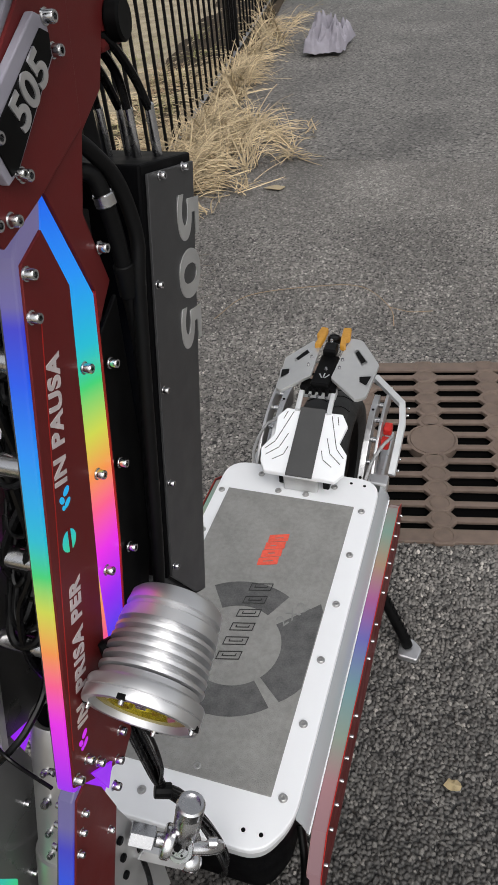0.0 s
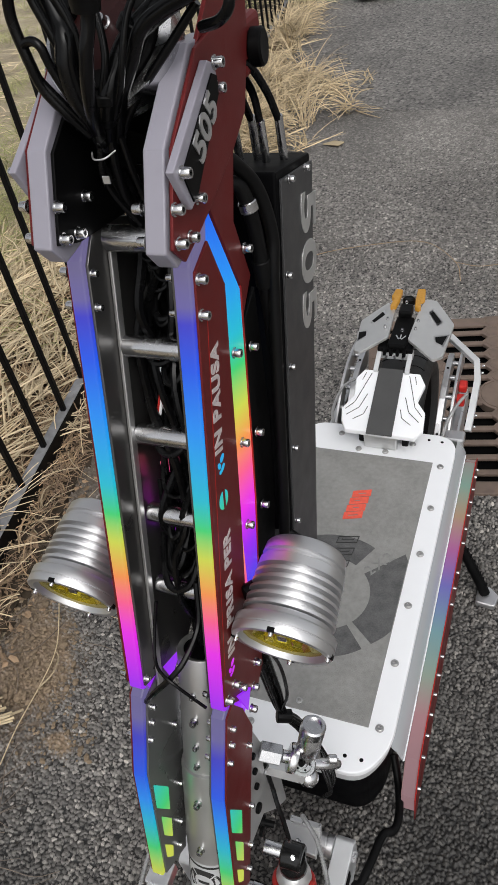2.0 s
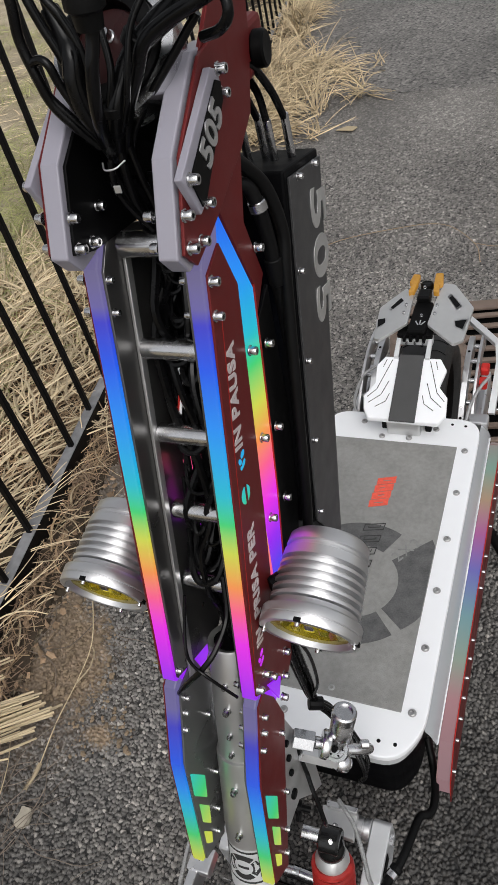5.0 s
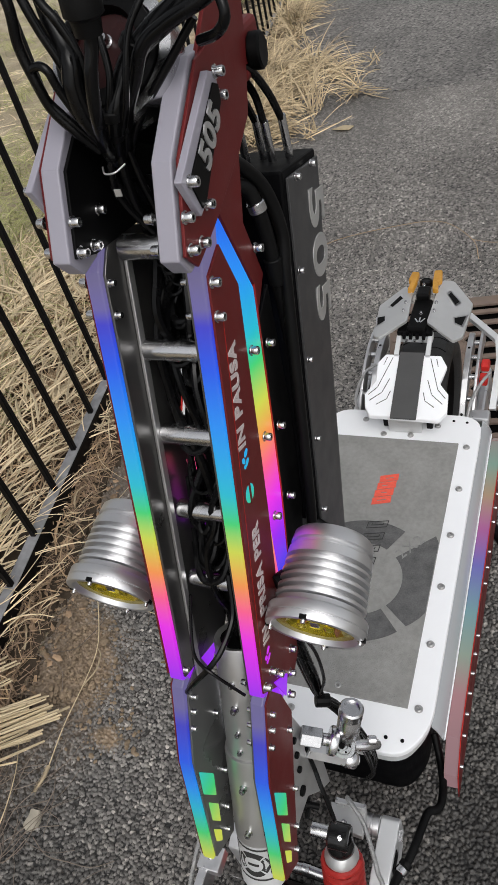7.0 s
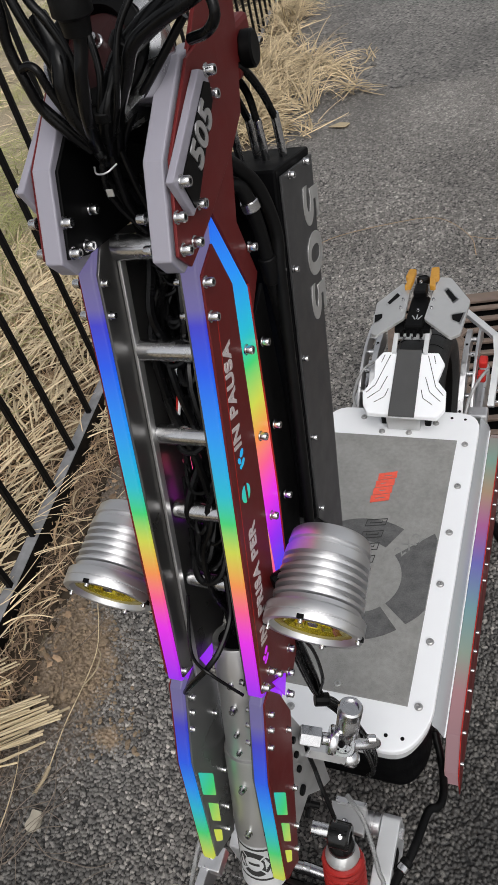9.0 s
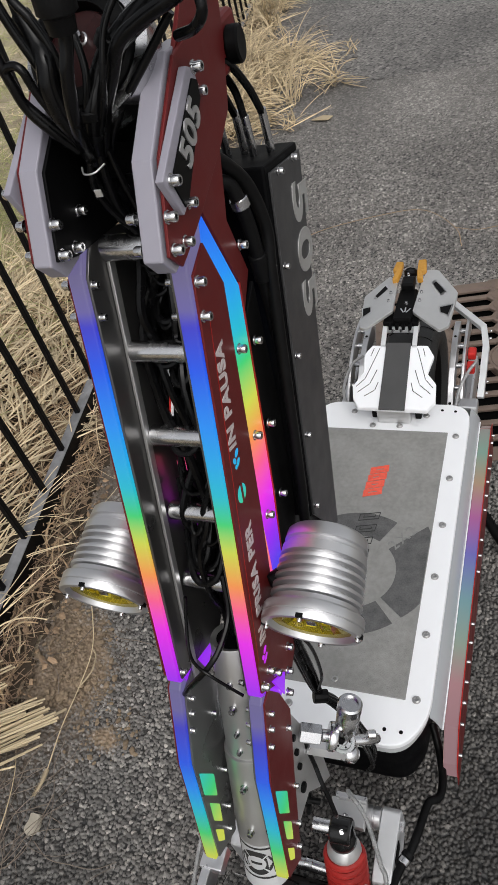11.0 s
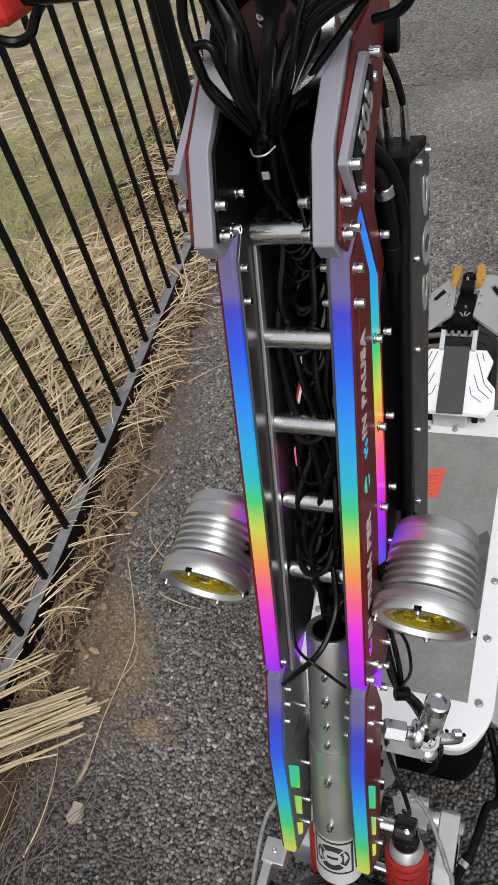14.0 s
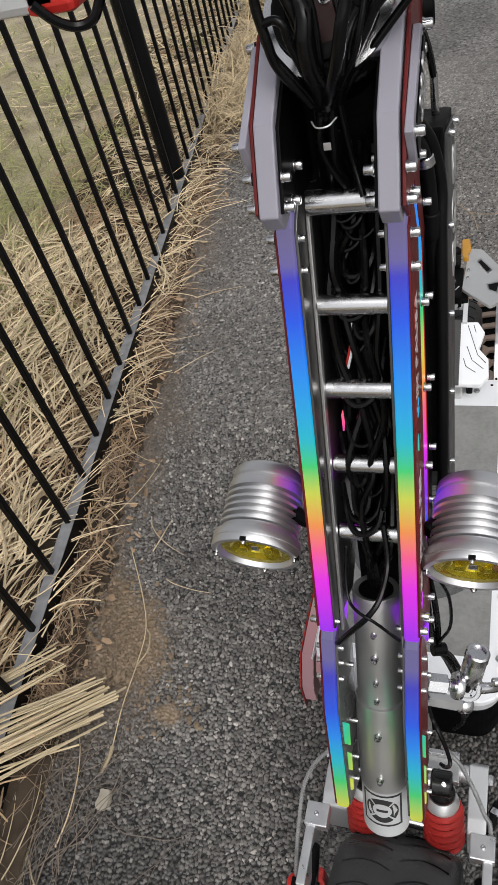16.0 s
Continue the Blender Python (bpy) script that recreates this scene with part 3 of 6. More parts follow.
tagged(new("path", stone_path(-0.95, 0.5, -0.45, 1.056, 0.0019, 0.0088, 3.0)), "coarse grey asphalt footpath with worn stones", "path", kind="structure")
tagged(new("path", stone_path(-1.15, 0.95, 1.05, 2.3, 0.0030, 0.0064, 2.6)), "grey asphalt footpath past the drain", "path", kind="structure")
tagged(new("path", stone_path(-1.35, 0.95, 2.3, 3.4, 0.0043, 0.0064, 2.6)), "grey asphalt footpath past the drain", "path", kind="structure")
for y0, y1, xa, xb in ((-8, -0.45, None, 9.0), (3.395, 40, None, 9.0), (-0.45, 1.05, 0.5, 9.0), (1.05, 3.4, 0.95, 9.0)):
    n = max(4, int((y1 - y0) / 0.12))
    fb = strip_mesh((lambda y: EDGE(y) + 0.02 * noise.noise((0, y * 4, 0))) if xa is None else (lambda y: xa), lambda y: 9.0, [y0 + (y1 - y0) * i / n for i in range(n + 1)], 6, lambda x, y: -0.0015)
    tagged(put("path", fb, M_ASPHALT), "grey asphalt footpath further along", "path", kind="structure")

# fence: square bars on a low rail, round posts
fence = base("fence", (FX(2.1), 2.1, 0), "black painted steel bar fence on a low dusty rail", "fence")
frot = Matrix.Rotation(math.atan2(0.158, 1), 4, "Z")
bar_bm = box(-0.0068, 0.0068, -0.0068, 0.0068, 0.06, 1.2, 0.0018)
bar_me = bpy.data.meshes.new("bar")
bar_bm.to_mesh(bar_me)
bar_bm.free()
bar_me.materials.append(M_FENCE)
for k in range(-14, 62):
    y = 0.493 + 0.1425 * k
    if min(abs(y - 2.34), abs(y - 5.30), abs(y + 0.62)) < 0.05:
        continue
    ob = new("bar", bar_me)
    ob.parent = fence
    ob.matrix_parent_inverse = Matrix.Translation(-fence.location)
    ob.matrix_basis = Matrix.Translation((FX(y), y, 0)) @ frot
# the bottom rail's black body runs to the ground, covering the shadow beneath it
for z0, z1, w, m, lab in ((0.004, 0.0755, 0.0155, M_FENCE, "black bottom rail, the shadow under it put into its tall side"), (0.0756, 0.0785, 0.0150, M_RAIL, "dusty grey top of the bottom rail"), (1.13, 1.165, 0.02, M_FENCE, "black top rail")):
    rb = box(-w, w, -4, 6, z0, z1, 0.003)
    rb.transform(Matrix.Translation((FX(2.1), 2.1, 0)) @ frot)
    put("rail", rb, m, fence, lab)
for y in (-0.62, 2.34, 5.30):
    put("post", rod((FX(y) - 0.03, y, -0.02), (FX(y) - 0.03, y, 1.28), 0.040, 24, w=0.004), M_FENCE, fence, smooth=True)

# ---- drain grate ----
GC = Vector((0.195, 1.406, 0))
GROT = Matrix.Translation(GC) @ Matrix.Rotation(radians(11), 4, "Z")
grate = base("drain_grate", GC, "rusty brown cast iron drain grate set in the asphalt", "drain grate")
# shallow near-black sheet: the shade of the deep drain as plain colour
pit_sheet = box(-0.345, 0.52, -0.352, 0.352, -0.029, -0.020, 0.0)
pit_sheet.transform(GROT)
put("pit_sheet", pit_sheet, M_PITSHADE, grate, "black sheet standing in for the shade down the drain")
GP = 0.0512
for c in (-2, -1, 0, 1, 2, 3):
    x = 0.17 * c
    cb = box(x - 0.013, x + 0.013, -0.34, 0.34, -0.019, 0.0, 0.002)
    cb.transform(GROT)
    put("spine", cb, M_IRON, grate)
for r in range(14):
    y = -0.333 + GP * r
    hw = 0.020 if r in (0, 13) else 0.0080
    bb = box(-0.345, 0.515, y - hw, y + hw, -0.007, 0.003, 0.0022)
    bb.transform(GROT)
    put("crossbar", bb, M_IRON, grate)
for c in (-1, 0, 1, 2):
    for r in range(14):
        y = -0.333 + GP * r
        if c == 0 and abs(y) < 0.06:
            continue
        x = 0.17 * c
        db = prism([(x - 0.040, y), (x - 0.020, y - 0.0256), (x + 0.020, y - 0.0256), (x + 0.040, y), (x + 0.020, y + 0.0256), (x - 0.020, y + 0.0256)], -0.008, 0.0035, "z", 0.002)
        lathe([(0.0036, 0.0235), (0.0048, 0.0225), (0.0016, 0.0205), (0.0040, 0.019), (0.0040, 0)], (x, y, 0), (0, 0, 1), 14, db)
        db.transform(GROT)
        put("boss", db, M_IRON, grate)
hub = lathe([(-0.019, 0.064), (0.0030, 0.064), (0.0040, 0.062), (0.0040, 0.058), (0.0020, 0.0575), (0.0020, 0.0555), (0.0042, 0.0545), (0.0042, 0)], (0, 0, 0), (0, 0, 1), 32)
hub.transform(GROT)
put("hub", hub, M_IRON, grate, "round plain hub plate", True)

# ---- the scooter ----
CX = 0.002
scooter = base("electric_scooter", (0, 0.5, 0), "large custom electric scooter, silver deck, red plates, rainbow-lit acrylic", "scooter")

# deck
D0, D1, DY0, DY1, DZ = -0.155, 0.141, 0.228, 0.905, 0.302
frame_poly = rounded([(D0 + 0.03, DY0), (D1 - 0.03, DY0), (D1, DY0 + 0.05), (D1, DY1), (D0, DY1), (D0, DY0 + 0.05)], 0.045, 6)
deck = part("deck_plate", prism(frame_poly, DZ - 0.012, DZ, "z", 0.0018), M_WHITE, scooter, "white painted aluminium deck plate")
under = rounded([(D0 + 0.035, DY0 + 0.012), (D1 - 0.035, DY0 + 0.012), (D1 - 0.012, DY0 + 0.055), (D1 - 0.012, DY1 - 0.02), (D0 + 0.012, DY1 - 0.02), (D0 + 0.012, DY0 + 0.055)], 0.03, 5)
part("deck_rim", prism(rounded([(D0 + 0.033, DY0 + 0.004), (D1 - 0.033, DY0 + 0.004), (D1 - 0.004, DY0 + 0.053), (D1 - 0.004, DY1 - 0.006), (D0 + 0.004, DY1 - 0.006), (D0 + 0.004, DY0 + 0.053)], 0.042, 6), DZ - 0.036, DZ - 0.0125, "z", 0.001), M_SILVER, scooter, "brushed aluminium deck rim")
part("battery_case", prism(under, 0.15, DZ - 0.037, "z", 0.004), M_BOX, scooter, "black battery case under the deck")
part("grip_mat", box(-0.131, 0.105, 0.297, 0.827, DZ - 0.001, DZ + 0.0025, 0.0008), M_GRIP, deck, "grey abrasive grip mat")
RC = (-0.012, 0.502)


def sector(a0, a1, r0, r1, xmax=0.104, xmin=-0.13, r2=None):
    n = 14
    far = lambda k: r1 + ((r2 or r1) - r1) * k / n
    pts = [(RC[0] + far(k) * math.cos(radians(a0 + (a1 - a0) * k / n)), RC[1] + far(k) * math.sin(radians(a0 + (a1 - a0) * k / n))) for k in range(n + 1)]
    pts += [(RC[0] + r0 * math.cos(radians(a1 + (a0 - a1) * k / n)), RC[1] + r0 * math.sin(radians(a1 + (a0 - a1) * k / n))) for k in range(n + 1)]
    return [(min(max(x, xmin), xmax), y) for x, y in pts]


for a0, a1 in ((-40, 43), (61, 124), (140, 221), (236, 312)):
    part("roundel_segment", prism(sector(a0, a1, 0.071, 0.119, r2=0.150 if a1 == 43 else None), DZ + 0.002, DZ + 0.0032, "z", 0), M_GRIPDARK, deck, "worn dark printed ring segment")
words("lettering", "2X2", 0.028, M_PALEPRINT, deck, (0.060, 0.575, DZ + 0.0036), (0.6, 0.8, 0), (-0.8, 0.6, 0), 0.0004, spread=1.25)
# a name in outline, six slanted letters wide, drawn as bars; then four worn red blocks
for k in range(6):
    c = Vector((-0.0135 + 0.0020 * k, 0.482 + 0.0268 * k, DZ + 0.003))
    for x0, x1, y0, y1 in ((-0.017, 0.017, -0.0092, -0.0080), (-0.017, 0.017, 0.0046, 0.0058), (-0.017, -0.0158, -0.0079, 0.0045), (0.0158, 0.017, -0.0079, 0.0045), (-0.010, 0.010, -0.0032, -0.0020), (-0.010, -0.0088, -0.0019, 0.0015), (0.0088, 0.010, -0.0019, 0.0015)):
        hb = box(x0, x1, y0, y1, 0, 0.0009, 0)
        hb.transform(Matrix.Translation(c) @ Matrix.Rotation(radians(-5), 4, "Z") @ Matrix(((1, 0, 0, 0), (0.32, 1, 0, 0), (0, 0, 1, 0), (0, 0, 0, 1))))
        part("name_bar", hb, M_BLACKPRINT, deck)
for k in range(4):
    rb = bmesh.new()
    m_ = Matrix.Translation((-0.0085 + 0.0012 * k, 0.670 + 0.0180 * k, DZ + 0.003)) @ Matrix.Rotation(radians(3), 4, "Z") @ Matrix(((1, 0, 0, 0), (0.25, 1, 0, 0), (0, 0, 1, 0), (0, 0, 0, 1)))
    for x0, x1, y0, y1 in ((-0.0165, 0.0165, -0.0082, -0.0012), (-0.0165, 0.0165, 0.0012, 0.0078), (-0.0165, -0.0080 + 0.002 * (k % 2), -0.0012, 0.0012), (0.0080 - 0.003 * (k % 3), 0.0165, -0.0012, 0.0012)):
        box(x0, x1, y0, y1, 0, 0.0006, 0.0, m_, rb)
    part("brand_bar", rb, M_REDPRINT, deck)
for x in (0.12, -0.143):
    for k in range(6):
        bolt(deck, (x, 0.30 + 0.104 * k, DZ), (0, 0, 1), BOLT_FLAT, k)
for x, y in ((-0.082, 0.877), (-0.039, 0.84), (0.013, 0.841), (0.06, 0.871), (-0.06, 0.262), (0.0, 0.31), (-0.08, 0.32)):
    bolt(deck, (x, y, DZ), (0, 0, 1), BOLT_FLAT, x * 40)
for x, y in ((0.083, 0.25), (0.106, 0.25), (0.088, 0.888), (0.113, 0.886)):
    part("screw_hole", lathe([(0, 0.0028), (0.0006, 0.0028), (0.0006, 0)], (x, y, DZ), (0, 0, 1), 12), M_BLACK, deck)


def side_bar(sx, name):
    """The light bar along one side of the deck; sx is +1 or -1."""
    X = lambda x: -0.007 + sx * (x + 0.007)
    lo, hi = sorted((X(0.1562), X(0.1755)))
    bar = part(name, prism([(0.260, 0.150), (0.262, 0.190), (0.298, 0.2395), (0.36, 0.2440), (0.90, 0.2440), (0.93, 0.222), (0.93, 0.16)], lo, hi, "x", 0.0015), L_DECK, scooter, "frosted acrylic side bar with faint rainbow light")
    a, b2 = sorted((X(0.1757), X(0.1775)))
    part("outer_plate", prism([(0.256, 0.13), (0.258, 0.192), (0.296, 0.2425), (0.36, 0.2470), (0.90, 0.2470), (0.934, 0.224), (0.934, 0.14)], a, b2, "x", 0.0005), M_RED, bar, "red anodised outer plate")
    part("plate_rim", tube([(X(0.1766), 0.2575, 0.150), (X(0.1766), 0.2585, 0.1925), (X(0.1766), 0.2960, 0.2430), (X(0.1766), 0.36, 0.2474), (X(0.1766), 0.90, 0.2474), (X(0.1766), 0.934, 0.2245)], 0.0010, 6, 1), M_REDEDGE, bar, "bright red rim of the outer plate")
    pl = bmesh.new()
    cols = ((0.1385, 0.285), (0.146, 0.274), (0.1545, 0.2485))
    rows_ = [[pl.verts.new((X(cx_), y_, cz_ - (0.004 if y_ < 0.30 or y_ > 0.90 else 0))) for cx_, cz_ in cols] for y_ in (0.288, 0.30, 0.45, 0.60, 0.75, 0.90, 0.925)]
    for ra, rb_ in zip(rows_, rows_[1:]):
        for q in range(2):
            pl.faces.new((ra[q], ra[q + 1], rb_[q + 1], rb_[q]))
    r = bmesh.ops.extrude_face_region(pl, geom=pl.faces[:])
    for v in (g for g in r["geom"] if isinstance(g, bmesh.types.BMVert)):
        v.co.z -= 0.003
    part("skirt", pl, M_CLEAR, bar, "smoky clear skirt panel", True)
    part("skirt_edge", rod((X(0.1552), 0.288, 0.2455), (X(0.1552), 0.915, 0.2480), 0.0011, 8), M_WHITE, bar, "bright white edge of the skirt")
    for pts_ in ([(0.2605, 0.152), (0.2625, 0.190), (0.2985, 0.2385), (0.322, 0.2410), (0.290, 0.20), (0.290, 0.152)], [(0.895, 0.2435), (0.902, 0.2430), (0.929, 0.2215), (0.929, 0.185), (0.895, 0.185)]):
        part("marker_lens", prism(pts_, *sorted((X(0.1556), X(0.1756))), "x", 0.0008), M_TAILRED, bar, "unlit red marker lens")
    for k in range(20):
        y = 0.275 + 0.0335 * k
        if k in (7, 8, 12):
            continue
        bolt(bar, (X(0.1776), y, 0.185 + 0.9 * max(0, y - 0.26) if y < 0.31 else 0.228 if y < 0.9 else 0.214), (sx, 0, 0), BOLT_S, k)
    return bar


side_bar(1, "side_light_bar"), side_bar(-1, "side_light_bar")


# steering column plates: red and black sheets round an acrylic core
def stem_side(sx):
    X = lambda x: CX + sx * x
    ext = lambda a, b2: sorted((X(a), X(b2)))
    core_poly = [(0.198, 1.0865), (0.220, 1.112), (0.2345, 1.1085), (0.2615, 1.032), (0.2482, 0.978), (0.2309, 0.907), (0.2172, 0.8556), (0.1915, 0.777), (0.165, 0.694), (0.108, 0.672), (0.0835, 0.730)]
    core = part("stem_acrylic", prism(core_poly, *ext(0.033, 0.0455), "x", 0.0018), L_MAIN, scooter, "frosted acrylic stem core glowing in rainbow colours")
    red_poly = [(0.1995, 1.082), (0.2245, 1.0905), (0.2372, 1.0507), (0.2232, 1.0016), (0.2050, 0.935), (0.185, 0.866), (0.163, 0.797), (0.171, 0.735), (0.160, 0.682), (0.142, 0.672), (0.112, 0.700), (0.0855, 0.734)]
    rp = part("stem_plate", prism(red_poly, *ext(0.0458, 0.0477), "x", 0.0004), M_RED, scooter, "dark red anodised stem plate with engraved words")
    part("stem_band", prism([(0.2257, 1.0900), (0.2340, 1.1080), (0.2610, 1.032), (0.2477, 0.978), (0.2304, 0.907), (0.2167, 0.8556), (0.1910, 0.777), (0.1690, 0.777), (0.1865, 0.866), (0.2065, 0.935), (0.2247, 1.0016), (0.2390, 1.0507)], *ext(0.0456, 0.0466), "x", 0.0003), L_BAND, scooter, "lit acrylic band between the plates")
    rear_poly = [(0.2365, 1.108), (0.2635, 1.032), (0.258, 1.010), (0.283, 1.030), (0.2700, 1.080), (0.2890, 1.121), (0.3195, 1.136), (0.3410, 1.176), (0.352, 1.215), (0.300, 1.222), (0.262, 1.195), (0.21, 1.13)]
    part("rear_plate", prism(rear_poly, *ext(0.0440, 0.0470), "x", 0.0006), M_RED, scooter, "dark red rear head plate")
    # lower part of the red rear plate, coloured black where it lies in shade
    back_poly = [(0.2565, 1.003), (0.2505, 0.978), (0.2332, 0.907), (0.2195, 0.8556), (0.1940, 0.777), (0.171, 0.700), (0.205, 0.70), (0.252, 0.80), (0.276, 0.90), (0.288, 1.017)]
    part("back_plate", prism(back_poly, *ext(0.0430, 0.0462), "x", 0.0006), M_BLACK, scooter, "lower rear stem plate, black for the shade on it")
    part("back_edge", prism([(0.2619, 1.033), (0.2485, 0.978), (0.2312, 0.907), (0.2175, 0.8556), (0.1918, 0.777), (0.1932, 0.777), (0.2190, 0.8556), (0.2327, 0.907), (0.2500, 0.978), (0.2634, 1.033)], *ext(0.0440, 0.0472), "x", 0), M_REDEDGE, scooter, "red edge of the stem plate")
    chan = lambda off, z: (0.084 + (z - 0.749) * 0.3476 + off, z)
    part("inner_rail", prism([chan(0.026, 1.09), chan(0.034, 1.087), chan(0.036, 0.705), chan(0.028, 0.708)], *ext(0.0272, 0.0302), "x", 0.0008), M_TUBE, scooter, "grey metal inner rail")
    inner_poly = [(0.200, 1.083), (0.222, 1.105), (0.300, 1.07), (0.275, 0.93), (0.215, 0.72), (0.160, 0.69), (0.087, 0.730)]
    part("inner_plate", prism(inner_poly, *ext(0.0304, 0.0328), "x", 0.0006), M_GLOSS, scooter, "black anodised inner plate")
    # head cheek
    head_poly = [(0.1730, 1.109), (0.1985, 1.160), (0.2535, 1.198), (0.285, 1.195), (0.262, 1.12), (0.203, 1.0965), (0.1835, 1.0945)]
    hc = part("head_cheek", prism(head_poly, *ext(0.0325, 0.0460), "x", 0.0012), M_FROST, scooter, "grey frosted acrylic head cheek")
    hred = [(0.1768, 1.110), (0.2018, 1.159), (0.2545, 1.195), (0.300, 1.200), (0.285, 1.125), (0.2325, 1.107), (0.2060, 1.100), (0.1885, 1.096)]
    part("head_plate", prism(hred, *ext(0.0472, 0.0496), "x", 0.0006), M_RED, hc, "dark red head plate")
    part("head_inner", prism([(0.1785, 1.109), (0.202, 1.157), (0.262, 1.193), (0.30, 1.185), (0.26, 1.09), (0.20, 1.100)], *ext(0.0298, 0.0323), "x", 0.0006), M_BLACK, hc, "black inner head plate")
    badge = part("badge", prism([(0.1869, 1.1520), (0.2555, 1.1880), (0.2655, 1.183), (0.2640, 1.166), (0.2100, 1.1270), (0.1995, 1.1240)], *ext(0.0498, 0.0550), "x", 0.0008), M_FROST, hc, "frosted acrylic badge with a number")
    part("badge_face", prism([(0.1955, 1.1475), (0.2565, 1.1805), (0.2632, 1.177), (0.2612, 1.167), (0.2100, 1.1295), (0.2025, 1.1275)], *ext(0.0551, 0.0562), "x", 0.0003), M_BLACK, hc)
    words("number", "505", 0.0235, M_ALU, hc, (X(0.0564), 0.2345, 1.1575), (0, 0.87, 0.49) if sx > 0 else (0, -0.87, -0.49), (0, -0.49, 0.87) if sx > 0 else (0, 0.49, -0.87), 0.0006, "pale number 505", 1.0, 0.0006, 1.15)
    if sx > 0:
        ALONG, TOPS = (0, 0.345, 0.939), (0, -0.939, 0.345)
        words("lettering", "IN PAUSA", 0.0178, M_WHITEPRINT, rp, (X(0.0478), 0.1892, 0.9860), ALONG, TOPS, 0.0003, spread=1.08, bold=0.0007, wide=1.0)
        words("lettering", "PRISA PER", 0.0178, M_WHITEPRINT, rp, (X(0.0478), 0.1425, 0.8380), ALONG, TOPS, 0.0003, spread=1.12, bold=0.0007, wide=1.0)
        words("lettering", "IN", 0.0178, M_WHITEPRINT, rp, (X(0.0478), 0.1195, 0.7780), ALONG, TOPS, 0.0003, spread=1.08, bold=0.0007)
        # the pierced letters, lit from behind: an O with a bar and two broken S shapes
        part("pierced_letter", lathe([(0, 0.0078), (0.0005, 0.0078), (0.0005, 0)], (X(0.0476), 0.1650, 0.9085), (1, 0, 0), 20), L_MAIN, rp, "round pierced letter with light behind it")
        ob_ = box(-0.0005, 0.0005, -0.0088, 0.0088, -0.0012, 0.0012, 0)
        ob_.transform(Matrix.Translation((X(0.0483), 0.1650, 0.9085)) @ Matrix.Rotation(radians(75), 4, "X"))
        part("letter_bar", ob_, M_RED, rp)
        for cy, cz in ((0.1740, 0.9375), (0.1105, 0.7570)):
            for dy, dz, w_, h_ in ((0.0030, 0.0035, 0.0038, 0.0024), (-0.0035, 0.0010, 0.0022, 0.0030), (0.0008, -0.0045, 0.0040, 0.0020), (-0.0040, -0.0050, 0.0016, 0.0018)):
                sb = lathe([(0, 1.0), (0.0005, 1.0), (0.0005, 0)], (0, 0, 0), (1, 0, 0), 12)
                sb.transform(Matrix.Translation((X(0.0476), cy + dy, cz + dz)) @ Matrix.Rotation(radians(20), 4, "X") @ Matrix.Diagonal((1, w_, h_, 1)))
                part("pierced_letter", sb, L_MAIN, rp, "broken pierced letter with light behind it")
        part("engraved_frame", box(X(0.0477), X(0.0479), -0.0004, 0.0004, -0.150, 0.150, 0, Matrix.Translation((0, 0.1500, 0.905)) @ Matrix.Rotation(-math.atan2(0.345, 0.939), 4, "X")), M_REDEDGE, rp, "engraved frame line beside the words")
    # lower fork plates
    low = [(0.0795, 0.721), (0.0405, 0.643), (0.000, 0.497), (0.025, 0.480), (0.066, 0.580), (0.106, 0.654), (0.100, 0.690), (0.092, 0.728)]
    fk = part("fork_acrylic", prism(low, *ext(0.033, 0.0455), "x", 0.0018), L_LOW, scooter, "frosted acrylic fork core glowing in rainbow colours")
    lowr = [(0.0815, 0.720), (0.0425, 0.643), (0.0025, 0.497), (0.029, 0.470), (0.081, 0.580), (0.114, 0.644), (0.108, 0.690), (0.095, 0.722)]
    fp_ = part("fork_plate", prism(lowr, *ext(0.0458, 0.0477), "x", 0.0006), M_RED, scooter, "dark red anodised fork plate")
    part("fork_inner", prism([(0.0825, 0.716), (0.0435, 0.643), (0.004, 0.497), (0.040, 0.47), (0.095, 0.58), (0.125, 0.654), (0.115, 0.718)], *ext(0.0304, 0.0328), "x", 0.0006), M_SMOKE, fk, "black inner fork plate")
    for quad in ([(0.0425, 0.624), (0.0565, 0.587), (0.0450, 0.559), (0.0330, 0.593)], [(0.0325, 0.573), (0.0415, 0.545), (0.0320, 0.522), (0.0245, 0.5455)], [(0.0195, 0.534), (0.0270, 0.511), (0.0205, 0.498), (0.0140, 0.514)]):
        part("window", prism(rounded(quad, 0.002, 2), *ext(0.0300, 0.0481), "x", 0), L_WIN, fk, "small lit window")
    part("acrylic_wedge", prism([(0.103, 0.722), (0.126, 0.697), (0.112, 0.680)], *ext(0.0480, 0.0500), "x", 0.0005), L_MAIN, core, "lit acrylic wedge at the joint")
    # bolts: outer face and front edge
    for y, z in ((0.201, 1.0765), (0.1945, 1.054), (0.229, 0.998), (0.212, 0.924), (0.191, 0.850), (0.162, 0.790), (0.090, 0.739)):
        bolt(rp, (X(0.0478), y, z), (sx, 0, 0), BOLT, z * 9)
        bolt(core, (X(0.0303), y, z), (-sx, 0, 0), BOLT_S, z * 5)
    for y, z in ((0.278, 1.055), (0.259, 0.982), (0.241, 0.909), (0.225, 0.838), (0.203, 0.788), (0.147, 0.706), (0.133, 0.686), (0.120, 0.668), (0.106, 0.738), (0.1145, 0.718)):
        bolt(rp, (X(0.0475), y, z), (sx, 0, 0), BOLT, z * 7)
    for y, z in ((0.188, 1.130), (0.1835, 1.111), (0.1990, 1.107), (0.2180, 1.1225)):
        bolt(hc, (X(0.0497), y, z), (sx, 0, 0), BOLT, z * 7)
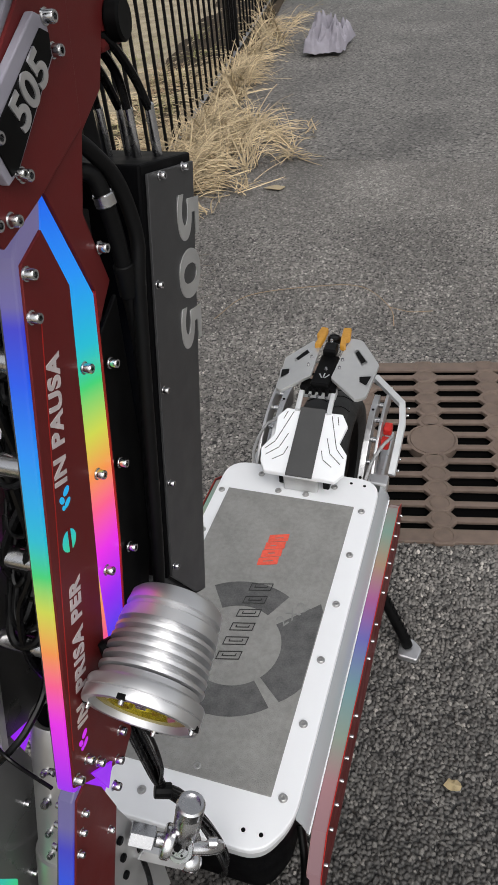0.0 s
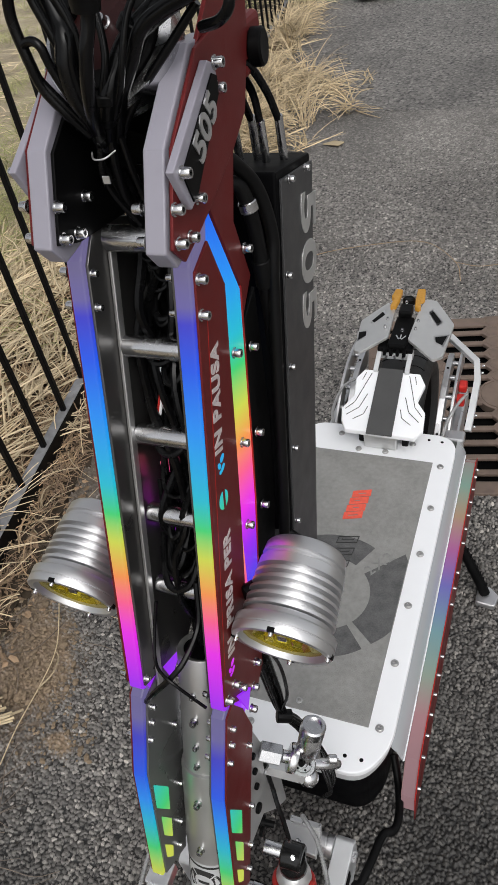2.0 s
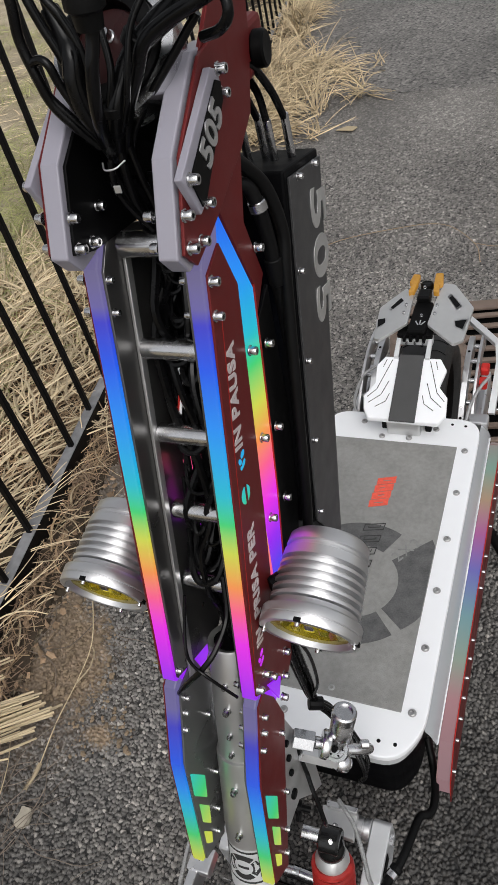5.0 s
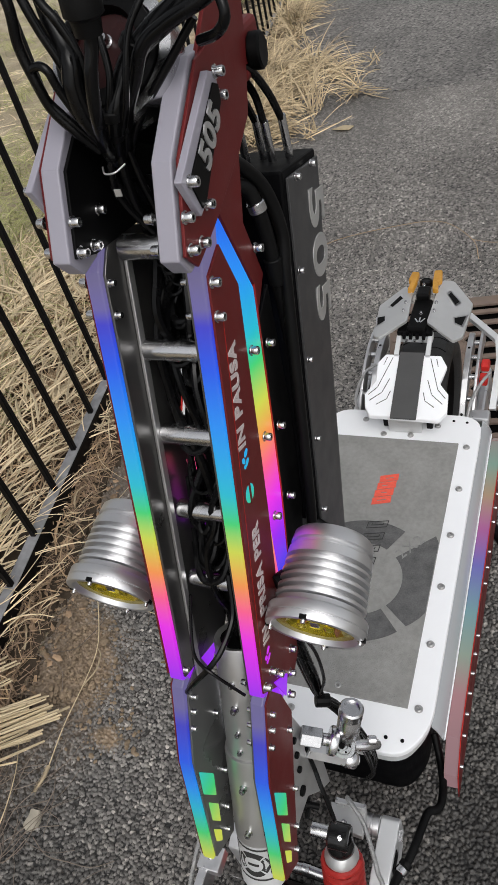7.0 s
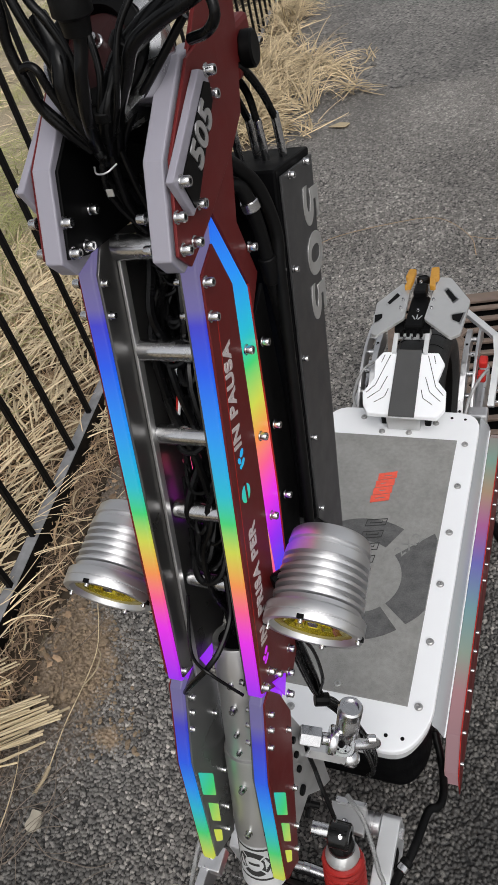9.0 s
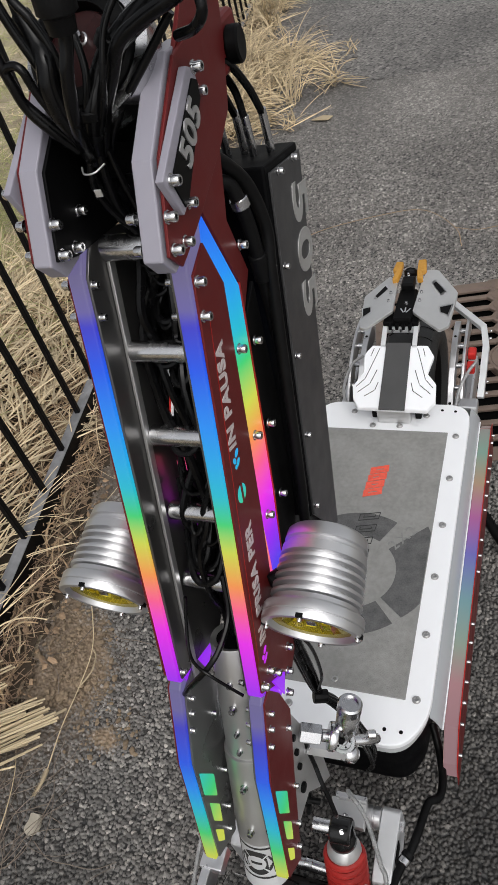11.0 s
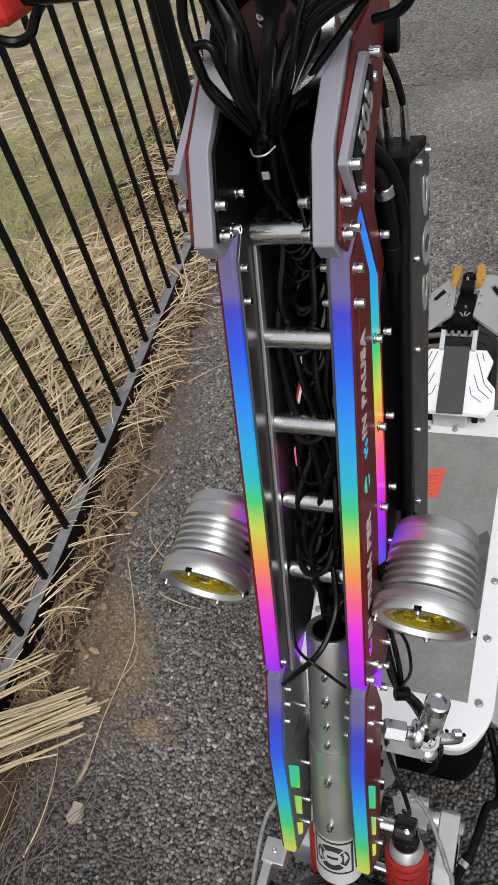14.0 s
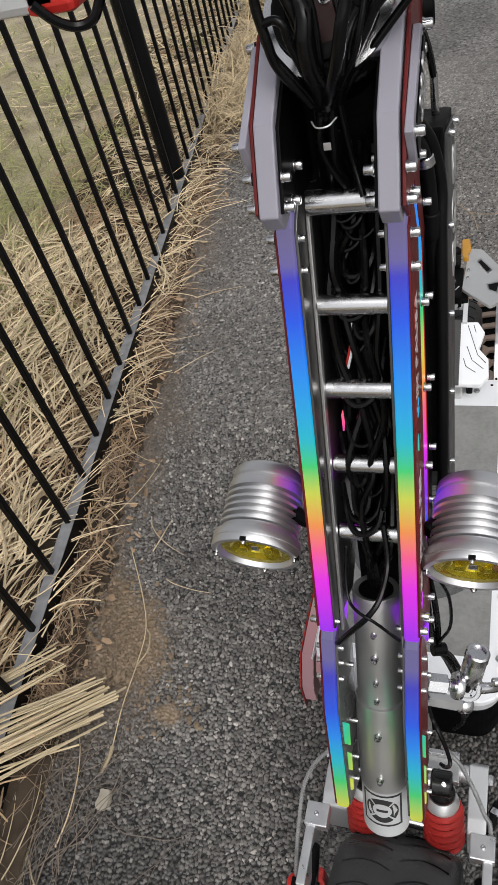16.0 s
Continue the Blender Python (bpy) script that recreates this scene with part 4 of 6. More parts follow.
        bolt(hc, (X(0.0297), y, z), (-sx, 0, 0), BOLT, z * 7)
    for y, z in ((0.196, 1.148), (0.264, 1.184), (0.2725, 1.167), (0.2085, 1.1270)):
        bolt(hc, (X(0.0550 if y < 0.27 else 0.0497), y, z), (sx, 0, 0), BOLT_S if y == 0.2085 else BOLT, z * 7)
    for y, z in ((0.0825, 0.702), (0.0735, 0.690), (0.0635, 0.676), (0.097, 0.640), (0.070, 0.565), (0.048, 0.522), (0.033, 0.498)):
        bolt(fp_, (X(0.0478), y, z), (sx, 0, 0), BOLT_S, z * 7)
        bolt(fk, (X(0.0303), y, z), (-sx, 0, 0), BOLT_S, z * 7)
    return core


stem_side(1), stem_side(-1)
for y, z, r in ((0.226, 1.089, 0.0092), (0.209, 1.012, 0.0084), (0.190, 0.942, 0.0084), (0.171, 0.871, 0.0084), (0.149, 0.802, 0.0084)):
    part("rung", rod((CX - 0.0275, y, z), (CX + 0.0275, y, z), r, 20), M_STEEL, scooter, "polished steel cross rung", True)

part("inner_acrylic", prism([(0.196, 0.905), (0.202, 0.905), (0.186, 0.835), (0.183, 0.835)], CX - 0.0215, CX - 0.0165, "x", 0.0005), L_BAND, scooter, "lit acrylic sliver inside the stem")

# steering tube
TA, TD = Vector((0.0, 0.0580, 0.4955)), Vector((0, 0.36, 0.933)).normalized()
tb = part("steering_tube", lathe([(-0.022, 0.0), (-0.022, 0.0270), (0.098, 0.0270), (0.100, 0.0266), (0.101, 0.0242), (0.16, 0.0238), (0.236, 0.0234), (0.238, 0.0225), (0.236, 0.0175), (0.19, 0.017), (0.19, 0)], TA, TD, 40), M_TUBE, scooter, "satin graphite steering tube", True)
part("tube_collar", lathe([(-0.092, 0), (-0.092, 0.0266), (-0.0225, 0.0266), (-0.0225, 0)], TA, TD, 40), M_SILVER, scooter, "silver lower collar", True)
# flat black disc over the tube's mouth paints the shade inside it
part("bore_shade", lathe([(0.2365, 0.0), (0.2365, 0.0172)], TA, TD, 28), M_BLACK, tb, "black disc for the shade inside the tube's bore")
fwd = Vector((0, -0.933, 0.36))
for d, r in ((0.0, BOLT), (0.065, BOLT), (0.112, BOLT_S), (0.136, BOLT_S), (0.168, BOLT), (0.198, BOLT_S)):
    bolt(tb, TA + TD * d + fwd * (0.0270 if d < 0.1 else 0.0238), fwd, r, d * 30)
mlab = Matrix((Vector((1, 0, 0)), TD, fwd)).transposed().to_4x4()
mlab.translation = TA + TD * -0.050 + fwd * 0.0
CYL = 0.0268


def on_collar(u0, u1, v0, v1):
    """A thin printed patch that follows the round collar."""
    b = bmesh.new()
    n = 8
    rows_ = []
    for v in (v0, v1):
        rows_.append([b.verts.new((CYL * math.sin((u0 + (u1 - u0) * k / n) / CYL), v, CYL * math.cos((u0 + (u1 - u0) * k / n) / CYL))) for k in range(n + 1)])
    for k in range(n):
        b.faces.new((rows_[0][k], rows_[0][k + 1], rows_[1][k + 1], rows_[1][k]))
    b.transform(mlab)
    return b


for u0, u1, v0, v1 in ((-0.024, 0.024, 0.0215, 0.0245), (-0.024, 0.024, -0.0245, -0.0215), (-0.024, -0.0212, -0.0215, 0.0215), (0.0212, 0.024, -0.0215, 0.0215)):
    part("label_border", on_collar(u0, u1, v0, v1), M_BLACKPRINT, tb, "black label border")
for a in range(4):
    b = bmesh.new()
    ra, rb_ = [], []
    for k in range(9):
        th = radians(a * 90 + 49 + 82 * k / 8)
        for r_, lst in ((0.0185, ra), (0.0105, rb_)):
            u, v = r_ * 1.05 * math.cos(th), r_ * math.sin(th)
            lst.append(b.verts.new((CYL * math.sin(u / CYL), v, CYL * math.cos(u / CYL))))
    for k in range(8):
        b.faces.new((ra[k], ra[k + 1], rb_[k + 1], rb_[k]))
    b.transform(mlab)
    part("emblem", b, M_BLACKPRINT, tb, "black ring segment of the emblem")
part("emblem_bar", on_collar(-0.0065, 0.0065, -0.002, 0.002), M_BLACKPRINT, tb)

# controller case behind the stem
case_poly = [(0.3275, 1.0885), (0.4105, 1.0685), (0.3080, 0.6900), (0.2850, 0.7090), (0.2490, 0.7750), (0.2640, 0.8400)]
case = part("controller_case", prism(case_poly, -0.066, 0.0615, "x", 0.002), M_BOX, scooter, "satin black controller case with a number")
part("case_cover", prism([(0.3325, 1.0810), (0.4075, 1.0630), (0.3050, 0.6960), (0.2865, 0.7135), (0.2520, 0.7750)], 0.0615, 0.0640, "x", 0.0006), M_DARKFACE, case, "charcoal side cover plate")
words("number", "505", 0.0540, M_GREYPLATE, case, (0.0642, 0.3715, 0.9905), (0, -0.27, -0.963), (0, 0.963, -0.27), 0.0005, "grey number 505", 1.08, 0.0012, 1.42)
for y, z in ((0.3475, 1.0745), (0.3860, 1.0665), (0.3170, 1.010), (0.2975, 0.934), (0.2785, 0.8575), (0.2580, 0.782)):
    bolt(case, (0.0642, y, z), (1, 0, 0), BOLT_S, z * 8)


# headlights
def headlight(cx, name):
    c, ax, K = Vector((cx, 0.1235, 0.7855)), Vector((0, 0.966, 0.26)), 0.83
    prof = [(0.009, 0.0405), (0.002, 0.0435), (0.0, 0.0445), (0.0, 0.0505), (0.002, 0.0515), (0.009, 0.0515), (0.010, 0.0505), (0.011, 0.0515), (0.020, 0.0515), (0.022, 0.0505), (0.0245, 0.0455), (0.030, 0.0445)]
    for k in range(5):
        d = 0.031 + 0.0098 * k
        prof += [(d, 0.0395), (d + 0.0012, 0.0470), (d + 0.0046, 0.0475), (d + 0.0058, 0.0400), (d + 0.0095, 0.0395)]
    prof += [(0.0805, 0.0475), (0.092, 0.0470), (0.0945, 0.0435), (0.098, 0.0435), (0.0995, 0.0465), (0.112, 0.0455), (0.116, 0.042), (0.117, 0)]
    prof = [(d * K * 0.89, r * K * (1 - 0.9 * max(d - 0.03, 0))) for d, r in prof]
    body = part(name, lathe(prof, c, ax, 56), M_LAMP, scooter, "finned aluminium headlight with a yellow lens", True)
    part("reflector", lathe([(0.012, 0.0), (0.011, 0.007), (0.006, 0.010), (0.011, 0.018), (0.005, 0.026), (0.0045, 0.0340)], c, ax, 14), M_YELLOW, body, "faceted yellow reflector")
    for k in range(4):
        a = radians(90 * k + 45 + 45)
        s = Vector((1, 0, 0)) * math.cos(a) + Vector((0, -0.26, 0.966)) * math.sin(a)
        bolt(body, c + s * 0.0392 - ax * 0.0, -ax, BOLT_T, k)
        tang = ax.cross(s)
        nb = box(-0.0030, 0.0030, -0.0005, 0.0032, 0.0395, 0.0431, 0.0004)
        nb.transform(Matrix.Translation(c) @ Matrix((tang, ax, s)).transposed().to_4x4())
        part("notch", nb, M_BLACK, body)
    for k in range(3):
        p = c + ax * 0.007 + Vector((0.012 * (k - 1), 0, 0.004 * (k % 2)))
        part("diode", box(p.x - 0.004, p.x + 0.004, p.y - 0.003, p.y + 0.003, p.z - 0.004, p.z + 0.004, 0.001), M_STEEL if k == 1 else M_YELLOW, body, "small square diode")
    s = 1 if cx > 0 else -1
    part("bracket", rod((CX + s * 0.050, 0.155, 0.80), (cx - s * 0.033, 0.165, 0.80), 0.008, 14), M_BLACK, body, "black mounting bracket")
    return body


headlight(0.0930, "headlight"), headlight(-0.1060, "headlight")


# tail: hinge plate, seat-like kick plate, split mudguard
def tilt(b, y0=0.83, k=0.43):
    """Raise a flat part towards the rear, as the kick plate rises."""
    for v in b.verts:
        v.co.z += k * (v.co.y - y0)
    return b


kp = [(-0.061, 0.832), (0.069, 0.830), (0.083, 0.847), (0.081, 0.880), (0.063, 0.900), (0.072, 0.933), (0.059, 0.953), (-0.047, 0.953), (-0.061, 0.935), (-0.058, 0.900), (-0.076, 0.872), (-0.072, 0.850)]
kick = part("kick_plate", tilt(prism(kp, 0.347, 0.357, "z", 0.002)), M_WHITE, scooter, "white milled aluminium kick plate with grooves")
for sx in (1, -1):
    for a, b_, c in (((0.036, 0.947), (0.057, 0.887), (0.073, 0.871)), ((0.036, 0.905), (0.047, 0.877), (0.069, 0.860)), ((0.031, 0.881), (0.036, 0.865), (0.055, 0.853)), ((0.047, 0.947), (0.051, 0.934), (0.052, 0.931))):
        pts = [(0.004 + sx * px, py, 0.3570 + 0.43 * (py - 0.83)) for px, py in (a, b_, c)]
        gb_ = rod(pts[0], pts[1], 0.0008, 6)
        rod(pts[1], pts[2], 0.0008, 6, gb_)
        part("groove", gb_, M_STRAP, kick)
part("strap", tilt(prism([(-0.020, 0.827), (0.029, 0.827), (0.027, 0.955), (-0.020, 0.955)], 0.3575, 0.361, "z", 0.0008)), M_STRAP, kick, "dark grey webbing strap")
part("hinge_bracket", box(-0.030, 0.034, 0.846, 0.862, 0.303, 0.352, 0.003), M_GREYPLATE, kick, "grey aluminium hinge bracket")
for sx in (1, -1):
    x = 0.004 + sx * 0.030
    part("hinge_bar", tilt(box(x - 0.0045, x + 0.0045, 0.948, 0.995, 0.3575, 0.364, 0.001)), M_SILVER, kick, "silver hinge bar")
    part("riser", box(x - 0.006 + sx * 0.012, x + 0.006 + sx * 0.012, 0.862, 0.96, 0.30, 0.352, 0.003), M_BLACK, kick)
part("hinge_cross", box(-0.030, 0.038, 0.985, 1.005, 0.414, 0.428, 0.002), M_SILVER, kick, "silver hinge cross piece")
for x in (-0.012, 0.004, 0.020):
    bolt(kick, (x, 0.985, 0.421), (0, -1, 0), BOLT_S)
comb = part("comb_block", box(-0.030, 0.038, 0.985, 1.012, 0.429, 0.440, 0.002), M_BLACK, scooter, "black comb block at the hinge")
for k in range(4):
    part("comb_tooth", box(-0.018 + 0.0125 * k, -0.012 + 0.0125 * k, 0.976, 0.986, 0.428, 0.439, 0.001), M_BLACK, comb)
def slant(b):
    """Lower a flat part towards its outer side."""
    for v in b.verts:
        v.co.z -= 0.25 * max(0.0, abs(v.co.x - 0.005) - 0.02)


for pts, cuts, sx in (
    ([(-0.012, 1.002), (-0.060, 0.960), (-0.073, 0.970), (-0.082, 1.074), (-0.037, 1.128), (-0.016, 1.094)], ([(-0.058, 1.066), (-0.042, 1.094), (-0.035, 1.082), (-0.052, 1.058)], [(-0.072, 1.004), (-0.077, 1.030), (-0.062, 1.030), (-0.059, 1.015)]), -1),
    ([(0.026, 1.000), (0.080, 0.960), (0.096, 0.978), (0.102, 1.085), (0.058, 1.148), (0.036, 1.144), (0.030, 1.094)], ([(0.053, 1.098), (0.057, 1.108), (0.076, 1.083), (0.070, 1.071)], [(0.074, 1.028), (0.094, 1.041), (0.090, 1.010), (0.077, 1.014)]), 1),
):
    b = prism(rounded(pts, 0.005, 3), 0.448, 0.455, "z", 0.001)
    slant(b)
    mg = part("mudguard_wing", b, M_GREYPLATE, scooter, "grey anodised mudguard wing with cut-outs")
    for poly in cuts:
        h = prism(poly, 0.4545, 0.4556, "z", 0)
        slant(h)
        part("cut_out", h, M_BLACK, mg)
        cx_, cy_ = sum(p[0] for p in poly) / 4, sum(p[1] for p in poly) / 4
        h = prism([(cx_ + (p[0] - cx_) * 1.35, cy_ + (p[1] - cy_) * 1.35) for p in poly], 0.4540, 0.4550, "z", 0)
        slant(h)
        part("cut_rim", h, M_ALU, mg)
    for py in (1.035, 1.062):
        bolt(mg, (0.005 + sx * 0.030, py, 0.4535), (0, 0, 1), BOLT_S)
latch = part("latch_block", box(-0.011, 0.025, 0.985, 1.085, 0.435, 0.448, 0.004), M_BLACK, scooter, "black latch block between the wings")
for dx, a in ((-0.006, 0.5), (0.0, 0.0), (0.006, -0.5)):
    mk = box(-0.0012, 0.0012, -0.007, 0.007, 0.448, 0.4486, 0)
    mk.transform(Matrix.Translation((0.010 + dx, 1.012 + 0.002 * (dx == 0), 0)) @ Matrix.Rotation(a, 4, "Z"))
    part("pale_mark", mk, M_ALU, latch)
bolt(latch, (0.009, 1.035, 0.4475), (0, 0, 1), BOLT_S)
part("latch_lever", box(-0.008, 0.018, 1.078, 1.110, 0.442, 0.462, 0.004), M_RUBBER, latch)
part("latch_knob", lathe([(0, 0.013), (0.010, 0.013), (0.013, 0.010), (0.011, 0.008), (0.011, 0.0)], (0.004, 1.130, 0.448), (0, 0.2, 1), 20), M_RUBBER, latch, smooth=True)
bolt(latch, (0.003, 1.112, 0.462), (0, -0.4, 1), BOLT_S)
part("turn_lens", tilt(prism([(0.022, 1.098), (0.034, 1.096), (0.030, 1.122), (0.037, 1.128), (0.033, 1.160), (0.017, 1.158), (0.019, 1.122)], 0.452, 0.466, "z", 0.003), 1.13, 0.05), M_AMBER, latch, "smoked amber turn signal lens")
part("turn_lens", tilt(prism([(-0.016, 1.098), (-0.028, 1.096), (-0.024, 1.122), (-0.031, 1.128), (-0.027, 1.155), (-0.012, 1.153), (-0.013, 1.122)], 0.452, 0.466, "z", 0.003), 1.13, 0.05), M_AMBER, latch, "smoked amber turn signal lens")


def wheel(name, y, label, w=0.055, R=0.15):
    tyre = part(name, lathe([(-w * 0.75, R * 0.62), (-w, R * 0.72), (-w * 1.02, R * 0.84), (-w * 0.8, R * 0.95), (-w * 0.4, R * 0.99), (0, R), (w * 0.4, R * 0.99), (w * 0.8, R * 0.95), (w * 1.02, R * 0.84), (w, R * 0.72), (w * 0.75, R * 0.62)], (0.0, y, R), (1, 0, 0), 56), M_TYRE, scooter, label, True)
    part("rim", lathe([(-w * 0.8, R * 0.63), (-w * 0.6, R * 0.55), (-w * 0.5, 0.05), (-w * 0.7, 0.03), (-w * 0.7, 0), (w * 0.7, 0), (w * 0.7, 0.03), (w * 0.5, 0.05), (w * 0.6, R * 0.55), (w * 0.8, R * 0.63)], (0.0, y, R), (1, 0, 0), 40), M_BLACK, tyre, "black hub motor rim", True)
    for k in range(26):
        for sx in (1, -1):
            pts = []
            for u in (0.06, 0.25, 0.45, 0.65, 0.85):
                a = (k + (0.5 if sx > 0 else 0)) * math.tau / 26 + 0.10 * math.sin(u * 3.0)
                rr = R * (1.0 - 0.01 * (u / 0.4) ** 2 if u < 0.4 else 0.99 - 0.10 * (u - 0.4)) + 0.0002
                pts.append((sx * u * w, y + rr * math.sin(a), R + rr * math.cos(a)))
            part("tread_groove", tube(pts, 0.0013, 5, 3), M_RUBBER, tyre)
    return tyre


wheel("front_wheel", -0.072, "wide black front tyre with curved grooves", 0.080, 0.148)
wheel("rear_wheel", 1.085, "wide black rear tyre with curved grooves", 0.055, 0.165)
for sx in (1, -1):
    X = lambda x: 0.003 + sx * (x - 0.003)
    for xa, xb, ra, rb_, a0, a1 in ((0.089, 0.101, 0.150, 0.190, 78, 158), (0.114, 0.120, 0.160, 0.198, 68, 150)):
        arc = [(1.085 + r * math.cos(radians(a)), 0.15 + r * math.sin(radians(a))) for r, seq in ((rb_, range(a0, a1 + 1, 8)), (ra, range(a1, a0 - 1, -8))) for a in seq]
        mp = part("motor_plate", prism(arc, *sorted((X(xa), X(xb))), "x", 0.0015), M_ALU, scooter, "brushed aluminium motor plate")
    for a in (85, 100, 115, 130, 145):
        q = (0, 1.085 + 0.178 * math.cos(radians(a)), 0.15 + 0.178 * math.sin(radians(a)))
        part("spacer", rod((X(0.1012), q[1], q[2]), (X(0.1138), q[1], q[2]), 0.0055, 10), M_STEEL, mp, smooth=True)
    for a in (95, 140):
        part("plate_hole", lathe([(0, 0.0028), (0.0008, 0.0028), (0.0008, 0)], (X(0.095), 1.085 + 0.1898 * math.cos(radians(a)), 0.15 + 0.1898 * math.sin(radians(a))), (0, math.cos(radians(a)), math.sin(radians(a))), 12), M_BLACK, mp)
tail_bar = part("tail_bar", tube([(0.050, 1.150, 0.352), (0.086, 1.160, 0.350), (0.150, 1.086, 0.347), (0.157, 1.045, 0.332), (0.155, 0.985, 0.302), (0.153, 0.950, 0.280)], 0.0088, 4, 1), M_SILVER, scooter, "bent flat silver tail bar")
for y, z in ((1.075, 0.347), (1.058, 0.342), (0.975, 0.30), (0.955, 0.288)):
    bolt(tail_bar, (0.162, y, z), (1, 0, 0.2), BOLT_S)
for y0, y1, z0 in ((1.034, 1.058, 0.322), (1.002, 1.026, 0.312)):
    part("caliper", box(0.121, 0.138, y0, y1, z0 - 0.018, z0, 0.004), M_CALIPER, scooter, "red brake caliper")
part("brake_hose", tube([(0.142, 1.012, 0.322), (0.128, 0.985, 0.318), (0.114, 0.945, 0.305), (0.107, 0.905, 0.28)], 0.0035, 8, 8), M_BRAID, scooter, "braided brake hose", True)
part("arm_block", box(0.112, 0.150, 0.915, 0.945, 0.262, 0.285, 0.004), M_ALU, scooter, "aluminium arm block")
part("brake_hose", tube([(-0.10, 0.90, 0.28), (-0.118, 0.94, 0.30), (-0.108, 0.99, 0.325), (-0.085, 1.01, 0.335)], 0.003, 8, 8), M_BRAID, scooter, "braided brake hose", True)
part("swing_arm", box(0.115, 0.135, 0.86, 1.12, 0.19, 0.25, 0.006), M_ALU, scooter, "aluminium swing arm")
part("swing_arm", box(-0.135, -0.115, 0.86, 1.12, 0.19, 0.25, 0.006), M_ALU, scooter, "aluminium swing arm")

# kickstand
ks = part("kickstand", tube([(0.14, 0.79, 0.17), (0.175, 0.785, 0.11), (0.212, 0.770, 0.04), (0.224, 0.765, 0.014)], 0.0105, 10, 4), M_BLACK, scooter, "black kickstand leg with a silver foot", True)
for k in range(7):
    p = Vector((0.172 + 0.007 * k, 0.785 - 0.0025 * k, 0.115 - 0.0135 * k))
    part("tooth", box(p.x + 0.006, p.x + 0.013, p.y - 0.005, p.y + 0.005, p.z - 0.003, p.z + 0.003, 0.001), M_BLACK, ks)
part("kickstand_foot", prism(rounded([(0.208, 0.740), (0.246, 0.736), (0.252, 0.765), (0.232, 0.784), (0.210, 0.778)], 0.006, 3), 0.0, 0.014, "z", 0.003), M_ALU, scooter, "silver kickstand foot")

# front suspension
DAMP = Vector((0.02, -0.30, -0.954))
for sx in (1, -1):
    X = lambda x: CX + sx * x
    way = Vector((sx * DAMP.x, DAMP.y, DAMP.z))
    side, front = Vector((1, 0, 0)), way.cross(Vector((1, 0, 0)))
    top = Vector((X(0.0508), 0.108, 0.308))
    pts = [tuple(top + way * (0.040 + 0.00090 * k) + side * (0.0240 * math.cos(k * 0.40)) + front * (0.0240 * math.sin(k * 0.40))) for k in range(92)]
    sp = part("coil_spring", tube(pts, 0.0046, 8, 1), M_SPRING, scooter, "red coil spring", True)
    part("damper", rod(top + way * 0.02, top + way * 0.15, 0.0125, 18), M_BLACK, sp, "black damper body", True)
    part("damper_cap", lathe([(0.026, 0.008), (0.025, 0.0155), (0.034, 0.0222), (0.039, 0.0226), (0.041, 0.012)], top, way, 28), M_GREYPLATE, sp, "silver conical spring washer", True)
    part("damper_neck", lathe([(0.004, 0), (0.004, 0.0150), (0.012, 0.0178), (0.022, 0.0178), (0.027, 0.0150), (0.027, 0)], top, way, 24), M_GLOSSBLACK, sp, "glossy black damper neck", True)
    part("damper_eye", lathe([(-0.0135, 0.0085), (-0.0135, 0.0150), (-0.011, 0.0172), (0.011, 0.0172), (0.0135, 0.0150), (0.0135, 0.0085)], top, (1, 0, 0), 28), M_GLOSSBLACK, sp, "glossy black damper eye", True)
    bolt(sp, top + Vector((sx * 0.004, -0.006, 0.0150)), (0.15 * sx, -0.45, 0.88), BOLT_S)
    part("cross_pin", rod((X(0.0140), 0.107, 0.312), (X(0.0370), 0.108, 0.310), 0.0092, 20), M_STEEL, scooter, "polished cross pin", True)
    part("cross_pin", rod((X(-0.006), 0.0805, 0.222), (X(0.031), 0.0790, 0.220), 0.0090, 20), M_STEEL, scooter, "polished cross pin", True)
    br = part("damper_bracket", prism([(X(0.032), 0.130), (X(0.020), 0.160), (X(0.069), 0.163), (X(0.071), 0.127)], 0.252, 0.266, "z", 0.0012), M_GREYPLATE, scooter, "grey damper bracket")
    part("bracket_lip", box(*sorted((X(0.028), X(0.070))), 0.157, 0.164, 0.2665, 0.278, 0.001), M_ALU, br, "bright bracket lip")
    bolt(br, (X(0.044), 0.137, 0.266), (0, 0, 1), BOLT)
    part("spacer", lathe([(0, 0), (0, 0.0150), (0.007, 0.0150), (0.008, 0.0135), (0.010, 0.0135), (0.011, 0.0150), (0.0185, 0.0150), (0.0185, 0)], (X(0.064), 0.160, 0.214), (sx, 0, 0), 24), M_ALU, scooter, "turned aluminium spacer", True)
    fl = part("fork_leg", prism(rounded([(0.080, 0.120), (0.080, 0.212), (0.100, 0.218), (0.172, 0.218), (0.180, 0.208), (0.180, 0.15), (0.12, 0.12)], 0.004, 3), *sorted((X(0.083), X(0.1085 if sx > 0 else 0.120))), "x", 0.0015), M_SILVER, scooter, "silver fork leg plate")
    out = 0.0 if sx > 0 else 0.0115
    part("leg_pocket", box(*sorted((X(0.1085 + out), X(0.1100 + out))), 0.112, 0.140, 0.185, 0.207, 0.0005), M_BLACK, fl, "black pocket in the leg")
    part("axle_nut", rod((X(0.1086 + out), 0.158, 0.208), (X(0.1155 + out), 0.158, 0.208), 0.0080, 6), M_STEEL, fl, "hexagonal steel nut")
    ar = part("fork_arm", box(*sorted((X(0.106), X(0.118))), -0.045, 0.044, 0.262, 0.302, 0.0015), M_ALU, scooter, "aluminium leading arm")
